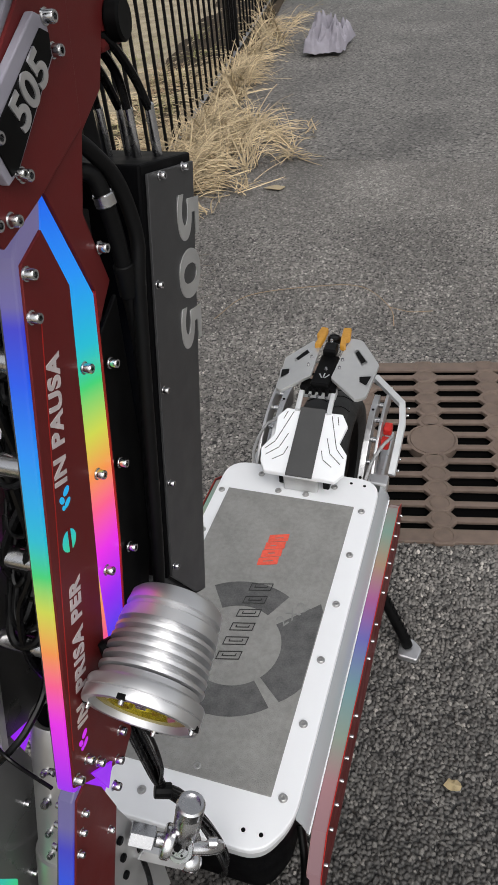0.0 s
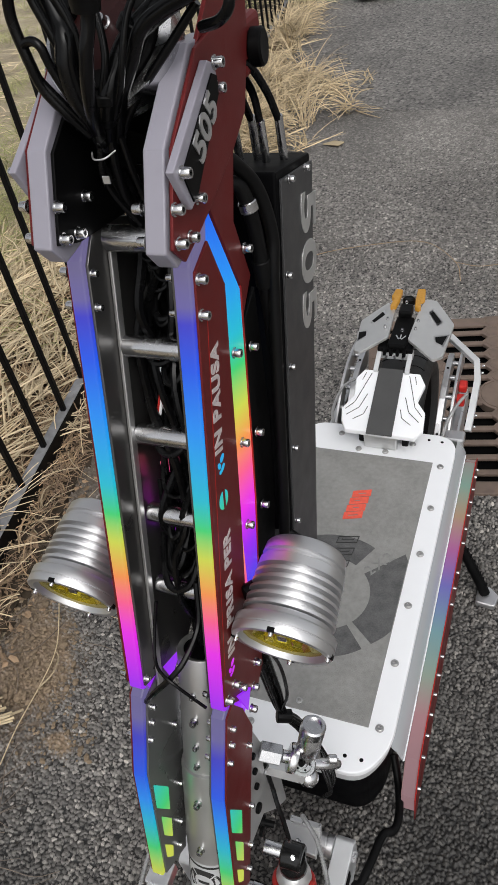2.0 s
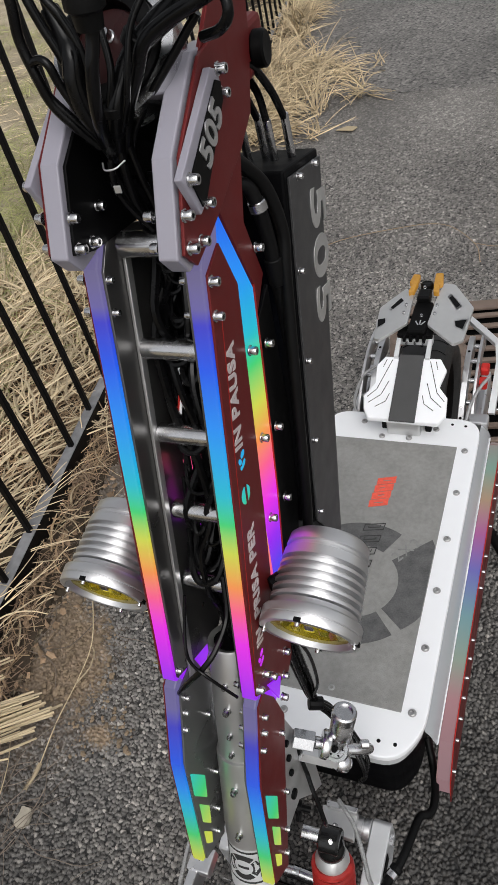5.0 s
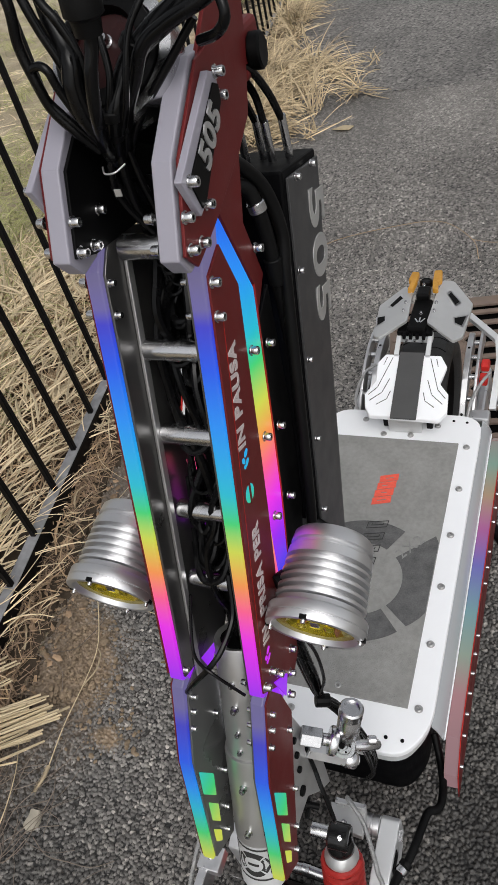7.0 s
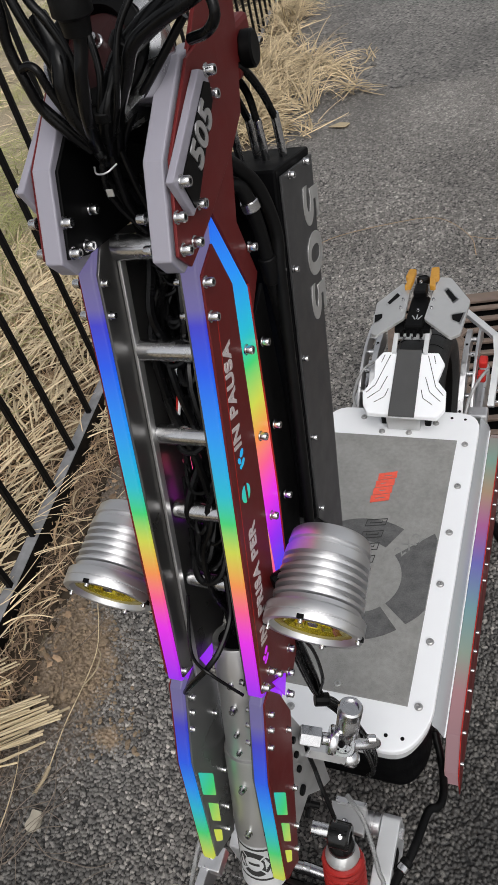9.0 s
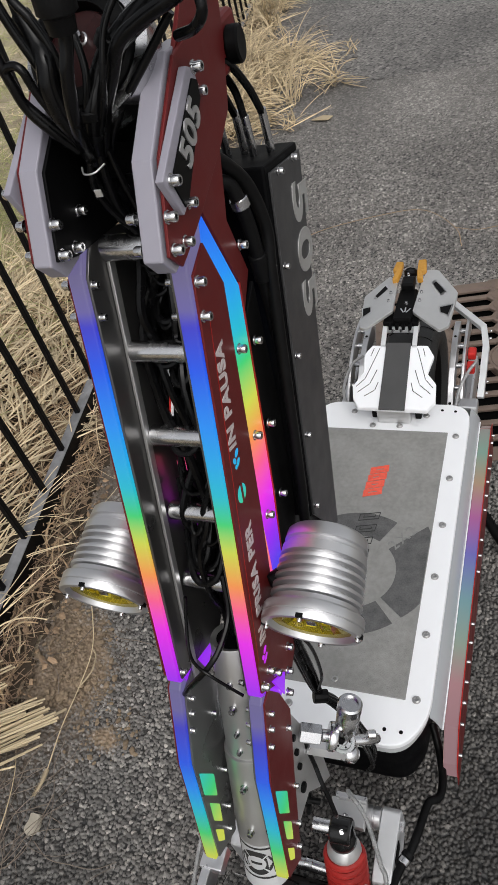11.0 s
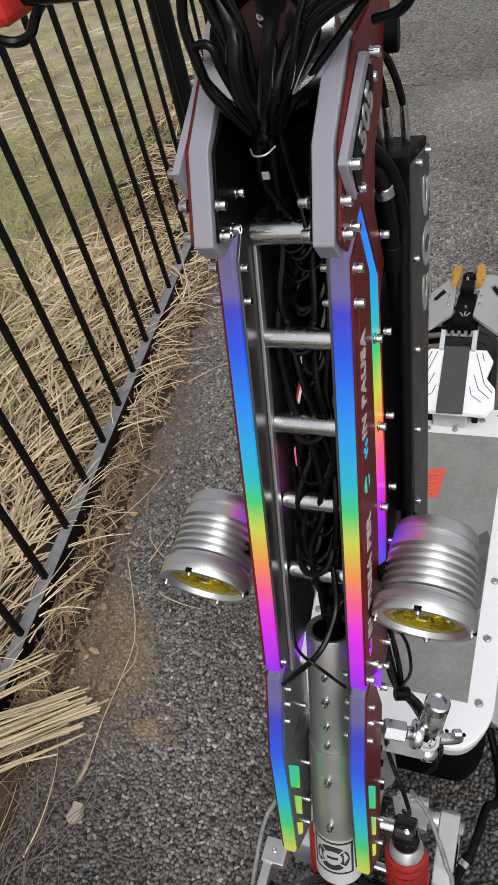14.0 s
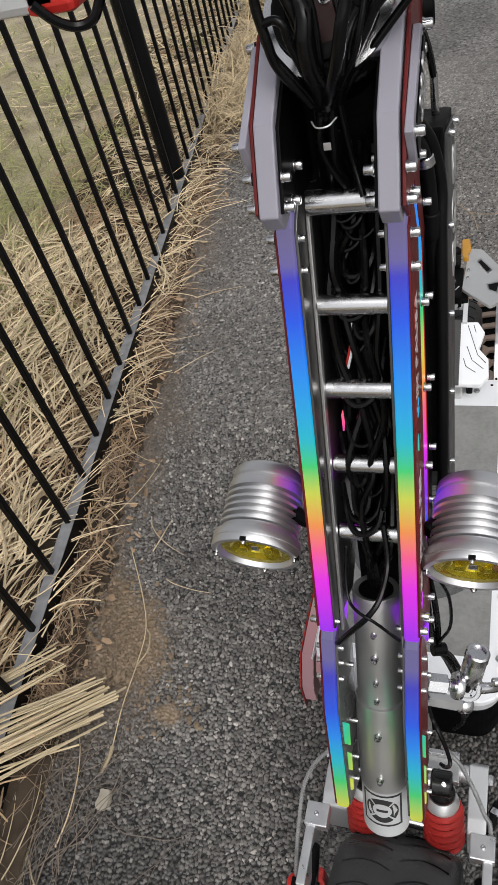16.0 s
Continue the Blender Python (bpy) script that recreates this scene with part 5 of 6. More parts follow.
    part("arm_cap", box(*sorted((X(0.090), X(0.1205))), 0.026, 0.056, 0.288, 0.307, 0.0015), M_ALU, ar, "bright machined cap")
    bolt(ar, (X(0.106), 0.041, 0.307), (0, 0, 1), BOLT_S)
    part("arm_link", rod((X(0.105), 0.006, 0.29), (X(0.108), -0.04, 0.235), 0.008, 12), M_BLACK, ar, "black arm link", True)
    ca = part("caliper", box(*sorted((X(0.094), X(0.136))), -0.062, -0.006, 0.200, 0.246, 0.006), M_CALIPER, scooter, "red brake caliper")
    for xx in (0.098, 0.126):
        part("piston_boss", lathe([(0, 0.012), (0.004, 0.012), (0.005, 0.010), (0.005, 0)], (X(xx + 0.003), -0.033, 0.246), (0, 0, 1), 20), M_CALIPER, ca, "round red piston boss", True)
    part("bridge_web", box(*sorted((X(0.096), X(0.134))), -0.0385, -0.0275, 0.2512, 0.2555, 0.001), M_BLACK, ca, "black bridge over the pads")
    part("pad_slot", box(*sorted((X(0.110), X(0.120))), -0.046, -0.020, 0.2462, 0.2475, 0.0004), M_BLACK, ca, "black pad slot")
    for yy in (-0.052, -0.014):
        bolt(ca, (X(0.115), yy, 0.246), (0, 0, 1), BOLT)
    hose = [(X(0.115), 0.020, 0.270), (X(0.114), 0.066, 0.300), (X(0.106), 0.080, 0.305), (X(0.094), 0.103, 0.307), (X(0.076), 0.132, 0.309), (X(0.060), 0.147, 0.311), (X(0.048), 0.158, 0.306)]
    if sx < 0:
        hose = [(-0.128, -0.026, 0.248), (-0.1285, 0.000, 0.272), (-0.1285, 0.030, 0.290), (-0.1300, 0.071, 0.298), (-0.1235, 0.098, 0.301), (-0.111, 0.118, 0.303), (-0.085, 0.140, 0.307), (-0.050, 0.156, 0.306)]
    bh = part("brake_hose", tube(hose, 0.0027, 10, 8), M_BRAID, scooter, "braided brake hose", True)
    ribs, line = bmesh.new(), [Vector(p) for p in spline(hose, 10)]
    for p, q in zip(line, line[1:]):
        rod(p, p + (q - p) * 0.45, 0.0033, 10, ribs, 0.0002)
    part("hose_rib", ribs, M_BRAID, bh)
gd = bmesh.new()
ring_a = []
for r_ in (0.160, 0.162):
    for k in range(15):
        a = radians(-42 + 6 * k)
        ring_a.append([gd.verts.new((CX + xx, -0.072 + r_ * math.sin(a), 0.148 + r_ * math.cos(a))) for xx in (-0.092, -0.06, 0.0, 0.06, 0.092)])
for off in (0, 15):
    for k in range(14):
        for q in range(4):
            gd.faces.new((ring_a[off + k][q], ring_a[off + k][q + 1], ring_a[off + k + 1][q + 1], ring_a[off + k + 1][q]))
for k in range(14):
    for q in (0, 4):
        gd.faces.new((ring_a[k][q], ring_a[k + 1][q], ring_a[k + 16][q], ring_a[k + 15][q]))
for k in (0, 14):
    for q in range(4):
        gd.faces.new((ring_a[k][q], ring_a[k][q + 1], ring_a[k + 15][q + 1], ring_a[k + 15][q]))
guard = part("mudguard", gd, M_GUARD, scooter, "clear plastic front mudguard", True)
guard.visible_shadow = False

# quick-release fitting beside the tube
fit = part("release_block", rod((0.044, 0.120, 0.574), (0.065, 0.124, 0.567), 0.0112, 6), M_STEEL, scooter, "polished steel release coupling")
part("neck", rod((0.065, 0.124, 0.567), (0.073, 0.126, 0.563), 0.0065, 16), M_STEEL, fit, smooth=True)
part("collar", lathe([(0, 0.007), (0, 0.0140), (0.002, 0.0152), (0.007, 0.0152), (0.009, 0.0140), (0.009, 0.007)], (0.072, 0.126, 0.564), (1, 0.15, -0.35), 28), M_STEEL, fit, smooth=True)
part("barrel", lathe([(0, 0), (0, 0.0110), (0.002, 0.0122), (0.034, 0.0122), (0.036, 0.0110), (0.038, 0.0110), (0.040, 0.0128), (0.050, 0.0128), (0.052, 0.0112), (0.052, 0.0085), (0.049, 0.0080), (0.049, 0)], (0.0875, 0.136, 0.556), (0.18, 0.22, 0.96), 28), M_STEEL, fit, smooth=True)
FA = Vector((-0.05, -0.72, 0.69)).normalized()
part("dial", lathe([(-0.014, 0), (-0.014, 0.0150), (0.000, 0.0152), (0.003, 0.0140), (0.003, 0.0105), (0.0018, 0.0098), (0.0018, 0.0060), (0.0035, 0.0050), (0.0035, 0)], (0.0865, 0.1275, 0.5580), FA, 32), M_STEEL, fit, smooth=True)
part("dial_hub", lathe([(0.0036, 0.0036), (0.0060, 0.0034), (0.0060, 0)], (0.0865, 0.1275, 0.5580), FA, 6), M_BLACK, fit)
for k in range(6):
    a = k * math.tau / 6
    q = Vector((0.0865, 0.1275, 0.5580)) + Vector((1, 0, 0)) * math.cos(a) * 0.0080 + Vector((0, 0.69, 0.72)) * math.sin(a) * 0.0080
    part("dial_hole", rod(q + FA * 0.0019, q + FA * 0.0023, 0.0012, 8, w=0.0001), M_BLACK, fit)
part("hook", tube([(0.098, 0.128, 0.560), (0.110, 0.134, 0.553), (0.116, 0.142, 0.540), (0.112, 0.148, 0.526), (0.100, 0.148, 0.516)], 0.0062, 10, 8, None, 0.8), M_STEEL, fit, "curved steel hook", True)
part("knob", rod((0.112, 0.134, 0.566), (0.120, 0.137, 0.564), 0.0048, 12), M_STEEL, fit, smooth=True)
part("arm", rod((0.040, 0.126, 0.522), (0.076, 0.138, 0.492), 0.0092, 6), M_ALU, fit)
part("arm_end", lathe([(0, 0), (0, 0.0085), (0.003, 0.0105), (0.012, 0.0105), (0.014, 0.0090), (0.014, 0.0055), (0.017, 0.0055), (0.017, 0)], (0.076, 0.138, 0.492), (0.80, 0.28, -0.50), 20), M_STEEL, fit, smooth=True)

# steering plates behind the fork, crown plate and thumb screw
for sx in (1, -1):
    X = lambda x: CX + sx * x
    sp_ = part("steering_plate", prism([(0.088, 0.600), (0.120, 0.628), (0.150, 0.47), (0.148, 0.378), (0.124, 0.410), (0.097, 0.464), (0.052, 0.475)], *sorted((X(0.0345), X(0.0385))), "x", 0.0008), M_GREYPLATE, scooter, "grey anodised steering plate")
    for y, z in ((0.1085, 0.585), (0.1040, 0.560), (0.0990, 0.535), (0.0900, 0.500), (0.0820, 0.455)):
        part("screw", rod((X(0.0386), y, z), (X(0.0425), y, z), 0.0038 if z > 0.52 else 0.0060, 14), M_BLACK, sp_, "black button-head screw", True)
part("thumb_screw", lathe([(0, 0), (0, 0.004), (0.012, 0.004), (0.012, 0.0085), (0.020, 0.0085), (0.020, 0)], (0.0370, 0.113, 0.385), (-0.95, -0.10, 0.20), 14), M_BLACK, scooter, "black thumb screw", True)

# cables inside the stem and over the head
rng = random.Random(5)
fy = lambda z: 0.084 + (z - 0.749) * 0.3476
for k in range(15):
    pts = []
    x, o = rng.uniform(-0.018, 0.016), rng.uniform(0.045, 0.085)
    pts += [(0.35 * x, 0.143 + 0.2 * (o - 0.06), 0.700), (CX + 0.5 * x, 0.149 + 0.3 * (o - 0.06), 0.745)]
    for z in (0.795, 0.83, 0.87, 0.92, 0.97, 1.02, 1.07, 1.12):
        x = max(-0.019, min(0.019, x + rng.uniform(-0.019, 0.019)))
        o = max(0.040, min(0.095, o + rng.uniform(-0.026, 0.026)))
        pts.append((CX + x, fy(z) + o, z + rng.uniform(-0.012, 0.012)))
    part("cable", tube(pts, rng.choice((0.0016, 0.0022, 0.0030, 0.0036)), 7, 5), M_CABLE, scooter, smooth=True)
for k in range(22):
    z, w = rng.uniform(0.80, 1.07), rng.uniform(0.008, 0.022)
    y0 = fy(z) + rng.uniform(0.040, 0.055)
    x0 = CX + rng.uniform(-0.006, 0.006)
    part("cable_loop", tube([(x0 - w, y0 + 0.02, z + 0.025), (x0 - w * 0.6, y0, z + 0.005), (x0, y0 - 0.004, z), (x0 + w * 0.7, y0 + 0.002, z + 0.008), (x0 + w, y0 + 0.022, z + 0.03)], rng.uniform(0.0014, 0.0032), 7, 6), M_CABLE, scooter, smooth=True)
part("wire", tube([(CX - 0.004, fy(0.99) + 0.045, 1.0), (CX - 0.004, fy(0.98) + 0.040, 0.978), (CX - 0.010, fy(0.95) + 0.046, 0.955)], 0.0012, 6, 6), M_WHITE, scooter, "thin white wire", True)
part("wire", tube([(CX - 0.006, fy(0.99) + 0.045, 1.0), (CX - 0.006, fy(0.98) + 0.040, 0.978), (CX - 0.012, fy(0.95) + 0.046, 0.955)], 0.0010, 6, 6), M_CALIPER, scooter, "thin red wire", True)
# added black sheet hides the deck behind and darkens the stem's inside
part("stem_dark_sheet", prism([(0.262, 1.10), (0.176, 0.64), (0.180, 0.64), (0.266, 1.10)], CX - 0.0272, CX + 0.0272, "x", 0), M_BLACK, scooter, "black sheet added behind the stem to keep its inside dark")
part("crossing_cable", tube([(-0.0280, 0.080, 0.716), (-0.0246, 0.078, 0.723), (-0.0111, 0.078, 0.7444), (0.0072, 0.085, 0.766), (0.0164, 0.100, 0.7766), (0.0199, 0.125, 0.790), (0.016, 0.145, 0.82)], 0.0027, 8, 8), M_CABLE, scooter, "black cable crossing the stem", True)
part("crossing_cable", tube([(0.0310, 0.083, 0.729), (0.0126, 0.080, 0.7615), (-0.0026, 0.085, 0.7681), (-0.0123, 0.095, 0.7700), (-0.0160, 0.110, 0.785), (-0.0150, 0.125, 0.81)], 0.0015, 8, 8), M_CABLE, scooter, "black cable crossing the stem", True)
looms = (
    (0.0042, ((-0.040, 0.214, 1.285), (-0.027, 0.208, 1.252), (-0.030, 0.207, 1.228), (-0.027, 0.206, 1.208), (-0.024, 0.207, 1.192), (-0.015, 0.210, 1.176), (-0.008, 0.216, 1.162))),
    (0.0038, ((-0.032, 0.220, 1.285), (-0.021, 0.213, 1.250), (-0.016, 0.212, 1.232), (-0.011, 0.212, 1.217), (-0.006, 0.212, 1.196), (-0.004, 0.214, 1.176), (-0.006, 0.218, 1.160))),
    (0.0036, ((-0.024, 0.222, 1.285), (-0.015, 0.218, 1.249), (-0.006, 0.217, 1.234), (0.000, 0.216, 1.217), (0.001, 0.214, 1.190), (0.000, 0.218, 1.168), (-0.004, 0.224, 1.150))),
    (0.0034, ((-0.006, 0.208, 1.180), (-0.013, 0.205, 1.203), (-0.015, 0.204, 1.214), (-0.021, 0.205, 1.217), (-0.028, 0.206, 1.213), (-0.026, 0.207, 1.199), (-0.016, 0.210, 1.182), (-0.006, 0.216, 1.164))),
    (0.0052, ((0.032, 0.192, 1.262), (0.027, 0.193, 1.232), (0.022, 0.189, 1.214), (0.017, 0.189, 1.196), (0.009, 0.198, 1.176), (0.000, 0.214, 1.158))),
    (0.0085, ((0.090, 0.240, 1.248), (0.066, 0.234, 1.232), (0.042, 0.232, 1.220), (0.025, 0.230, 1.208), (0.017, 0.222, 1.196), (0.011, 0.214, 1.182), (0.002, 0.218, 1.160))),
    (0.0056, ((0.104, 0.236, 1.246), (0.080, 0.226, 1.233), (0.055, 0.224, 1.224), (0.038, 0.222, 1.215), (0.028, 0.222, 1.200), (0.016, 0.220, 1.180), (0.004, 0.224, 1.156))),
    (0.0066, ((-0.016, 0.224, 1.236), (-0.008, 0.218, 1.222), (-0.004, 0.212, 1.214), (-0.005, 0.208, 1.202), (-0.004, 0.208, 1.186), (0.000, 0.212, 1.171), (-0.002, 0.220, 1.154))),
    (0.0040, ((0.070, 0.228, 1.212), (0.085, 0.220, 1.217), (0.092, 0.218, 1.226), (0.086, 0.224, 1.238), (0.070, 0.236, 1.246))),
    (0.0034, ((0.066, 0.236, 1.222), (0.044, 0.232, 1.200), (0.030, 0.228, 1.186), (0.014, 0.226, 1.168), (0.002, 0.230, 1.148))),
    (0.0030, ((-0.002, 0.240, 1.250), (0.010, 0.226, 1.228), (0.016, 0.216, 1.206), (0.010, 0.212, 1.186), (0.000, 0.216, 1.164))),
    (0.0028, ((0.050, 0.236, 1.246), (0.034, 0.222, 1.226), (0.028, 0.214, 1.206), (0.022, 0.212, 1.188), (0.008, 0.216, 1.166))),
    (0.0030, ((-0.002, 0.216, 1.160), (-0.006, 0.214, 1.140), (-0.004, 0.218, 1.122), (0.004, 0.226, 1.100))),
    (0.0040, ((0.004, 0.218, 1.160), (0.002, 0.218, 1.140), (0.000, 0.224, 1.116), (0.006, 0.236, 1.090))),
    (0.0034, ((-0.008, 0.222, 1.160), (-0.009, 0.224, 1.140), (-0.006, 0.230, 1.110), (-0.010, 0.240, 1.080))),
    (0.0030, ((0.008, 0.222, 1.158), (0.010, 0.222, 1.138), (0.012, 0.224, 1.118), (0.018, 0.214, 1.098))),
)
for r, pts in looms:
    part("head_cable", tube(pts, r * (0.92 if r > 0.006 else 0.76), 10, 8, None, 0.72 if r > 0.008 else 1.0), M_CABLE, scooter, "black cable running into the stem", True)
part("cable_band", tube([(-0.0100, 0.215, 1.152), (-0.0055, 0.2085, 1.1505), (0.0020, 0.2085, 1.1510), (0.0065, 0.215, 1.153)], 0.0006, 6, 6), M_GREYPLATE, scooter, "pale tie round the cables", True)
part("tie_tag", box(-0.0025, 0.0025, 0.2065, 0.2075, 1.136, 1.1410, 0.0004), M_GREYPLATE, scooter, "grey tag of the cable tie")
for z_, w_ in ((1.182, 0.0072), (1.213, 0.0088)):
    part("heat_shrink", rod((0.0105 if z_ < 1.2 else 0.031, 0.2145 if z_ < 1.2 else 0.2305, z_ + 0.004), (0.0095 if z_ < 1.2 else 0.026, 0.2145 if z_ < 1.2 else 0.2302, z_ - 0.002), w_, 12), M_RUBBER, scooter, "black heat-shrink sleeve", True)
part("cable_gland", lathe([(0, 0), (0, 0.0080), (0.004, 0.0110), (0.020, 0.0110), (0.022, 0.0085), (0.030, 0.0075), (0.030, 0)], (0.0305, 0.191, 1.262), (-0.12, 0.03, -0.99), 12), M_RUBBER, scooter, "ribbed black cable gland", True)
for k in range(4):
    x = 0.018 + 0.011 * k
    part("plug", rod((x, 0.368 + 0.01 * (k % 2), 1.072), (x, 0.366 + 0.01 * (k % 2), 1.112), 0.0034, 12), M_STEEL, scooter, "metal cable plug", True)
    part("cable", tube([(x, 0.366 + 0.01 * (k % 2), 1.108), (x - 0.002, 0.362, 1.135), (x - 0.006, 0.340, 1.160), (x - 0.012, 0.31, 1.165)], 0.0030, 8, 6), M_CABLE, scooter, smooth=True)
part("hose", tube([(0.036, 0.285, 1.100), (0.046, 0.294, 1.094), (0.051, 0.295, 1.075), (0.053, 0.296, 1.050), (0.053, 0.297, 1.020), (0.053, 0.298, 0.985), (0.053, 0.296, 0.955)], 0.0056, 12, 8), M_RUBBER, scooter, "thick black hose with sleeves", True)
part("mesh_hose", tube([(0.040, 0.284, 1.122), (0.047, 0.296, 1.108), (0.055, 0.307, 1.085), (0.060, 0.309, 1.050), (0.060, 0.300, 1.020), (0.060, 0.281, 0.950), (0.060, 0.261, 0.870), (0.059, 0.243, 0.795), (0.055, 0.232, 0.740)], 0.0050, 12, 8), M_RUBBER, scooter, "black braided hose along the case", True)
part("hose_tape", box(0.0500, 0.0575, 0.2915, 0.3005, 0.945, 0.968, 0.001), M_RUBBER, scooter, "black tape flag on the hose")
for k, (dx, dy, r) in enumerate(((0.0, 0.0, 0.0030), (-0.006, 0.004, 0.0034), (0.005, 0.006, 0.0026), (-0.003, 0.010, 0.0030), (0.008, 0.002, 0.0020))):
    part("loom", tube([(0.046 + dx * 0.4, 0.160 + dy, 0.74), (0.046 + dx, 0.164 + dy, 0.665), (0.047 + dx, 0.168 + dy, 0.605), (0.051 + dx * 0.5, 0.170 + dy * 0.5, 0.560), (0.062 + dx * 0.8, 0.178 + dy, 0.515), (0.074 + dx, 0.190 + dy * 0.5, 0.44), (0.078 + dx, 0.198 + dy * 0.5, 0.36), (0.074, 0.205, 0.29), (0.06, 0.212, 0.24)], r, 10, 8), M_CABLE, scooter, "black cable loom", True)
part("loom", tube([(0.058, 0.150, 0.74), (0.068, 0.158, 0.69), (0.068, 0.160, 0.63), (0.054, 0.168, 0.575), (0.056, 0.172, 0.54)], 0.0018, 8, 8), M_CABLE, scooter, "black cable loom", True)
part("hose_clamp", rod((0.0500, 0.2948, 1.083), (0.0512, 0.2952, 1.075), 0.0072, 14), M_STEEL, scooter, "bright hose clamp", True)
part("hose_sleeve", rod((0.0530, 0.2965, 1.035), (0.0530, 0.2973, 1.012), 0.0070, 14), M_RUBBER, scooter, "black tape sleeve on the hose", True)
part("loom_tie", rod((0.046, 0.166, 0.561), (0.060, 0.172, 0.556), 0.0075, 12), M_RUBBER, scooter)
part("drop_cable", tube([(0.0380, 0.130, 0.560), (0.0401, 0.1261, 0.530), (0.0462, 0.1192, 0.490), (0.0555, 0.1060, 0.480), (0.0640, 0.0955, 0.460), (0.0680, 0.0900, 0.432), (0.0610, 0.0995, 0.392), (0.0540, 0.1095, 0.372)], 0.0026, 8, 8), M_CABLE, scooter, "thin black cable", True)
part("mains_hose", tube([(0.134, 0.318, 0.19), (0.1455, 0.290, 0.172), (0.1545, 0.258, 0.170), (0.1575, 0.228, 0.176), (0.1530, 0.213, 0.182), (0.1425, 0.202, 0.190), (0.1360, 0.164, 0.200), (0.1290, 0.133, 0.202), (0.1215, 0.117, 0.202), (0.1130, 0.088, 0.206), (0.104, 0.05, 0.215)], 0.0060, 12, 8), M_RUBBER, scooter, "thick black hose", True)
part("hose_clip", rod((0.1235, 0.121, 0.2020), (0.1195, 0.113, 0.2025), 0.0082, 18), M_STEEL, scooter, "bright hose clip", True)
part("hose_ferrule", rod((0.1275, 0.129, 0.2020), (0.1240, 0.122, 0.2020), 0.0088, 18), M_RUBBER, scooter, "ribbed black hose ferrule", True)

# head tube and bar clamp
HC, HA = Vector((0.002, 0.246, 1.205)), Vector((0, -0.72, 0.694))
ht = part("head_tube", lathe([(-0.06, 0), (-0.06, 0.033), (0.010, 0.033), (0.012, 0.030), (0.012, 0.024), (0.004, 0.023), (0.004, 0)], HC, HA, 36), M_BLACK, scooter, "black head tube", True)
part("head_disc", lathe([(0.0042, 0.0225), (0.0060, 0.0215), (0.0060, 0)], HC, HA, 32), M_DARKRED, ht, "dark red end disc", True)
bolt(ht, HC + HA * 0.006 + Vector((0.0, 0.004, 0.004)), HA, BOLT)
part("clamp_ring", lathe([(-0.016, 0.034), (-0.016, 0.041), (0.002, 0.041), (0.003, 0.034)], HC, HA, 36), M_STEEL, ht, "bright aluminium clamp ring", True)
part("head_gusset", box(-0.030, 0.026, 0.262, 0.30, 1.09, 1.20, 0.004), M_BLACK, scooter, "black gusset between the head plates")
part("lever_perch", box(-0.235, -0.150, 0.205, 0.235, 1.240, 1.262, 0.006), M_SILVER, scooter, "silver lever perch")
part("lever_housing", box(-0.178, -0.140, 0.205, 0.240, 1.238, 1.262, 0.006), M_CALIPER, scooter, "red lever housing")
part("lever_cable", tube([(-0.166, 0.20, 1.248), (-0.158, 0.205, 1.236), (-0.148, 0.212, 1.229), (-0.137, 0.216, 1.231), (-0.128, 0.222, 1.243), (-0.10, 0.226, 1.262)], 0.0032, 8, 8), M_CABLE, scooter, "black lever cable", True)
part("bar_loom", tube([(-0.13, 0.215, 1.252), (-0.085, 0.216, 1.250), (-0.058, 0.214, 1.251), (-0.035, 0.216, 1.256), (-0.018, 0.222, 1.262)], 0.0062, 10, 8), M_CABLE, scooter, "black cable loom along the handlebar", True)
part("handlebar", rod((-0.36, 0.275, 1.292), (0.36, 0.275, 1.292), 0.0155, 20), M_BLACK, scooter, "black handlebar", True)
part("hinge_arm", box(0.034, 0.047, 0.335, 0.375, 1.150, 1.185, 0.004), M_RED, scooter, "dark red hinge arm")
part("switch_knob", rod((0.046, 0.352, 1.166), (0.056, 0.353, 1.166), 0.0125, 28, w=0.0015), M_BLACK, scooter, "round black hinge knob", True)

# ---- small things on the ground ----
rng = random.Random(11)
lf = bmesh.new()
ring = [lf.verts.new((0.334 + 0.017 * math.cos(a) * rng.uniform(0.6, 1.1), 0.519 + 0.013 * math.sin(a) * rng.uniform(0.6, 1.1), 0.006 + 0.005 * rng.random())) for a in [k * math.tau / 11 for k in range(11)]]
mid = lf.verts.new((0.334, 0.519, 0.012))
for k in range(11):
    lf.faces.new((ring[k], ring[(k + 1) % 11], mid))
tagged(put("leaf", lf, M_LEAF), "small crumpled tan leaf on the asphalt", "leaf")
tw = tube([(-0.573, 1.886, 0.004), (-0.506, 2.05, 0.006), (-0.291, 2.152, 0.005), (-0.135, 2.168, 0.007), (-0.02, 2.051, 0.005), (0.012, 1.94, 0.004)], 0.0013, 6, 8)
tube([(-0.02, 2.051, 0.005), (0.05, 2.03, 0.006), (0.12, 2.05, 0.004)], 0.0011, 6, 6, tw)
tagged(put("dry_tendril", tw, M_HAY, smooth=True), "thin dry tendril lying on the asphalt", "twig")
hl = prism([(-0.735, 3.00), (-0.690, 3.035), (-0.640, 3.02), (-0.655, 2.985)], 0.004, 0.010, "z", 0.002)
tagged(put("husk", hl, M_STRAW), "pale flat husk lying on the asphalt", "leaf")
st = bmesh.new()
bmesh.ops.create_icosphere(st, subdivisions=3, radius=0.016)
for v in st.verts:
    v.co = Vector((max(v.co.x, -0.009) * 0.95, min(v.co.y, 0.012) * 1.2, min(v.co.z, 0.007) * 0.7)) * (1 + 0.4 * noise.noise(v.co * 70)) + Vector((-0.562, 0.074, 0.006))
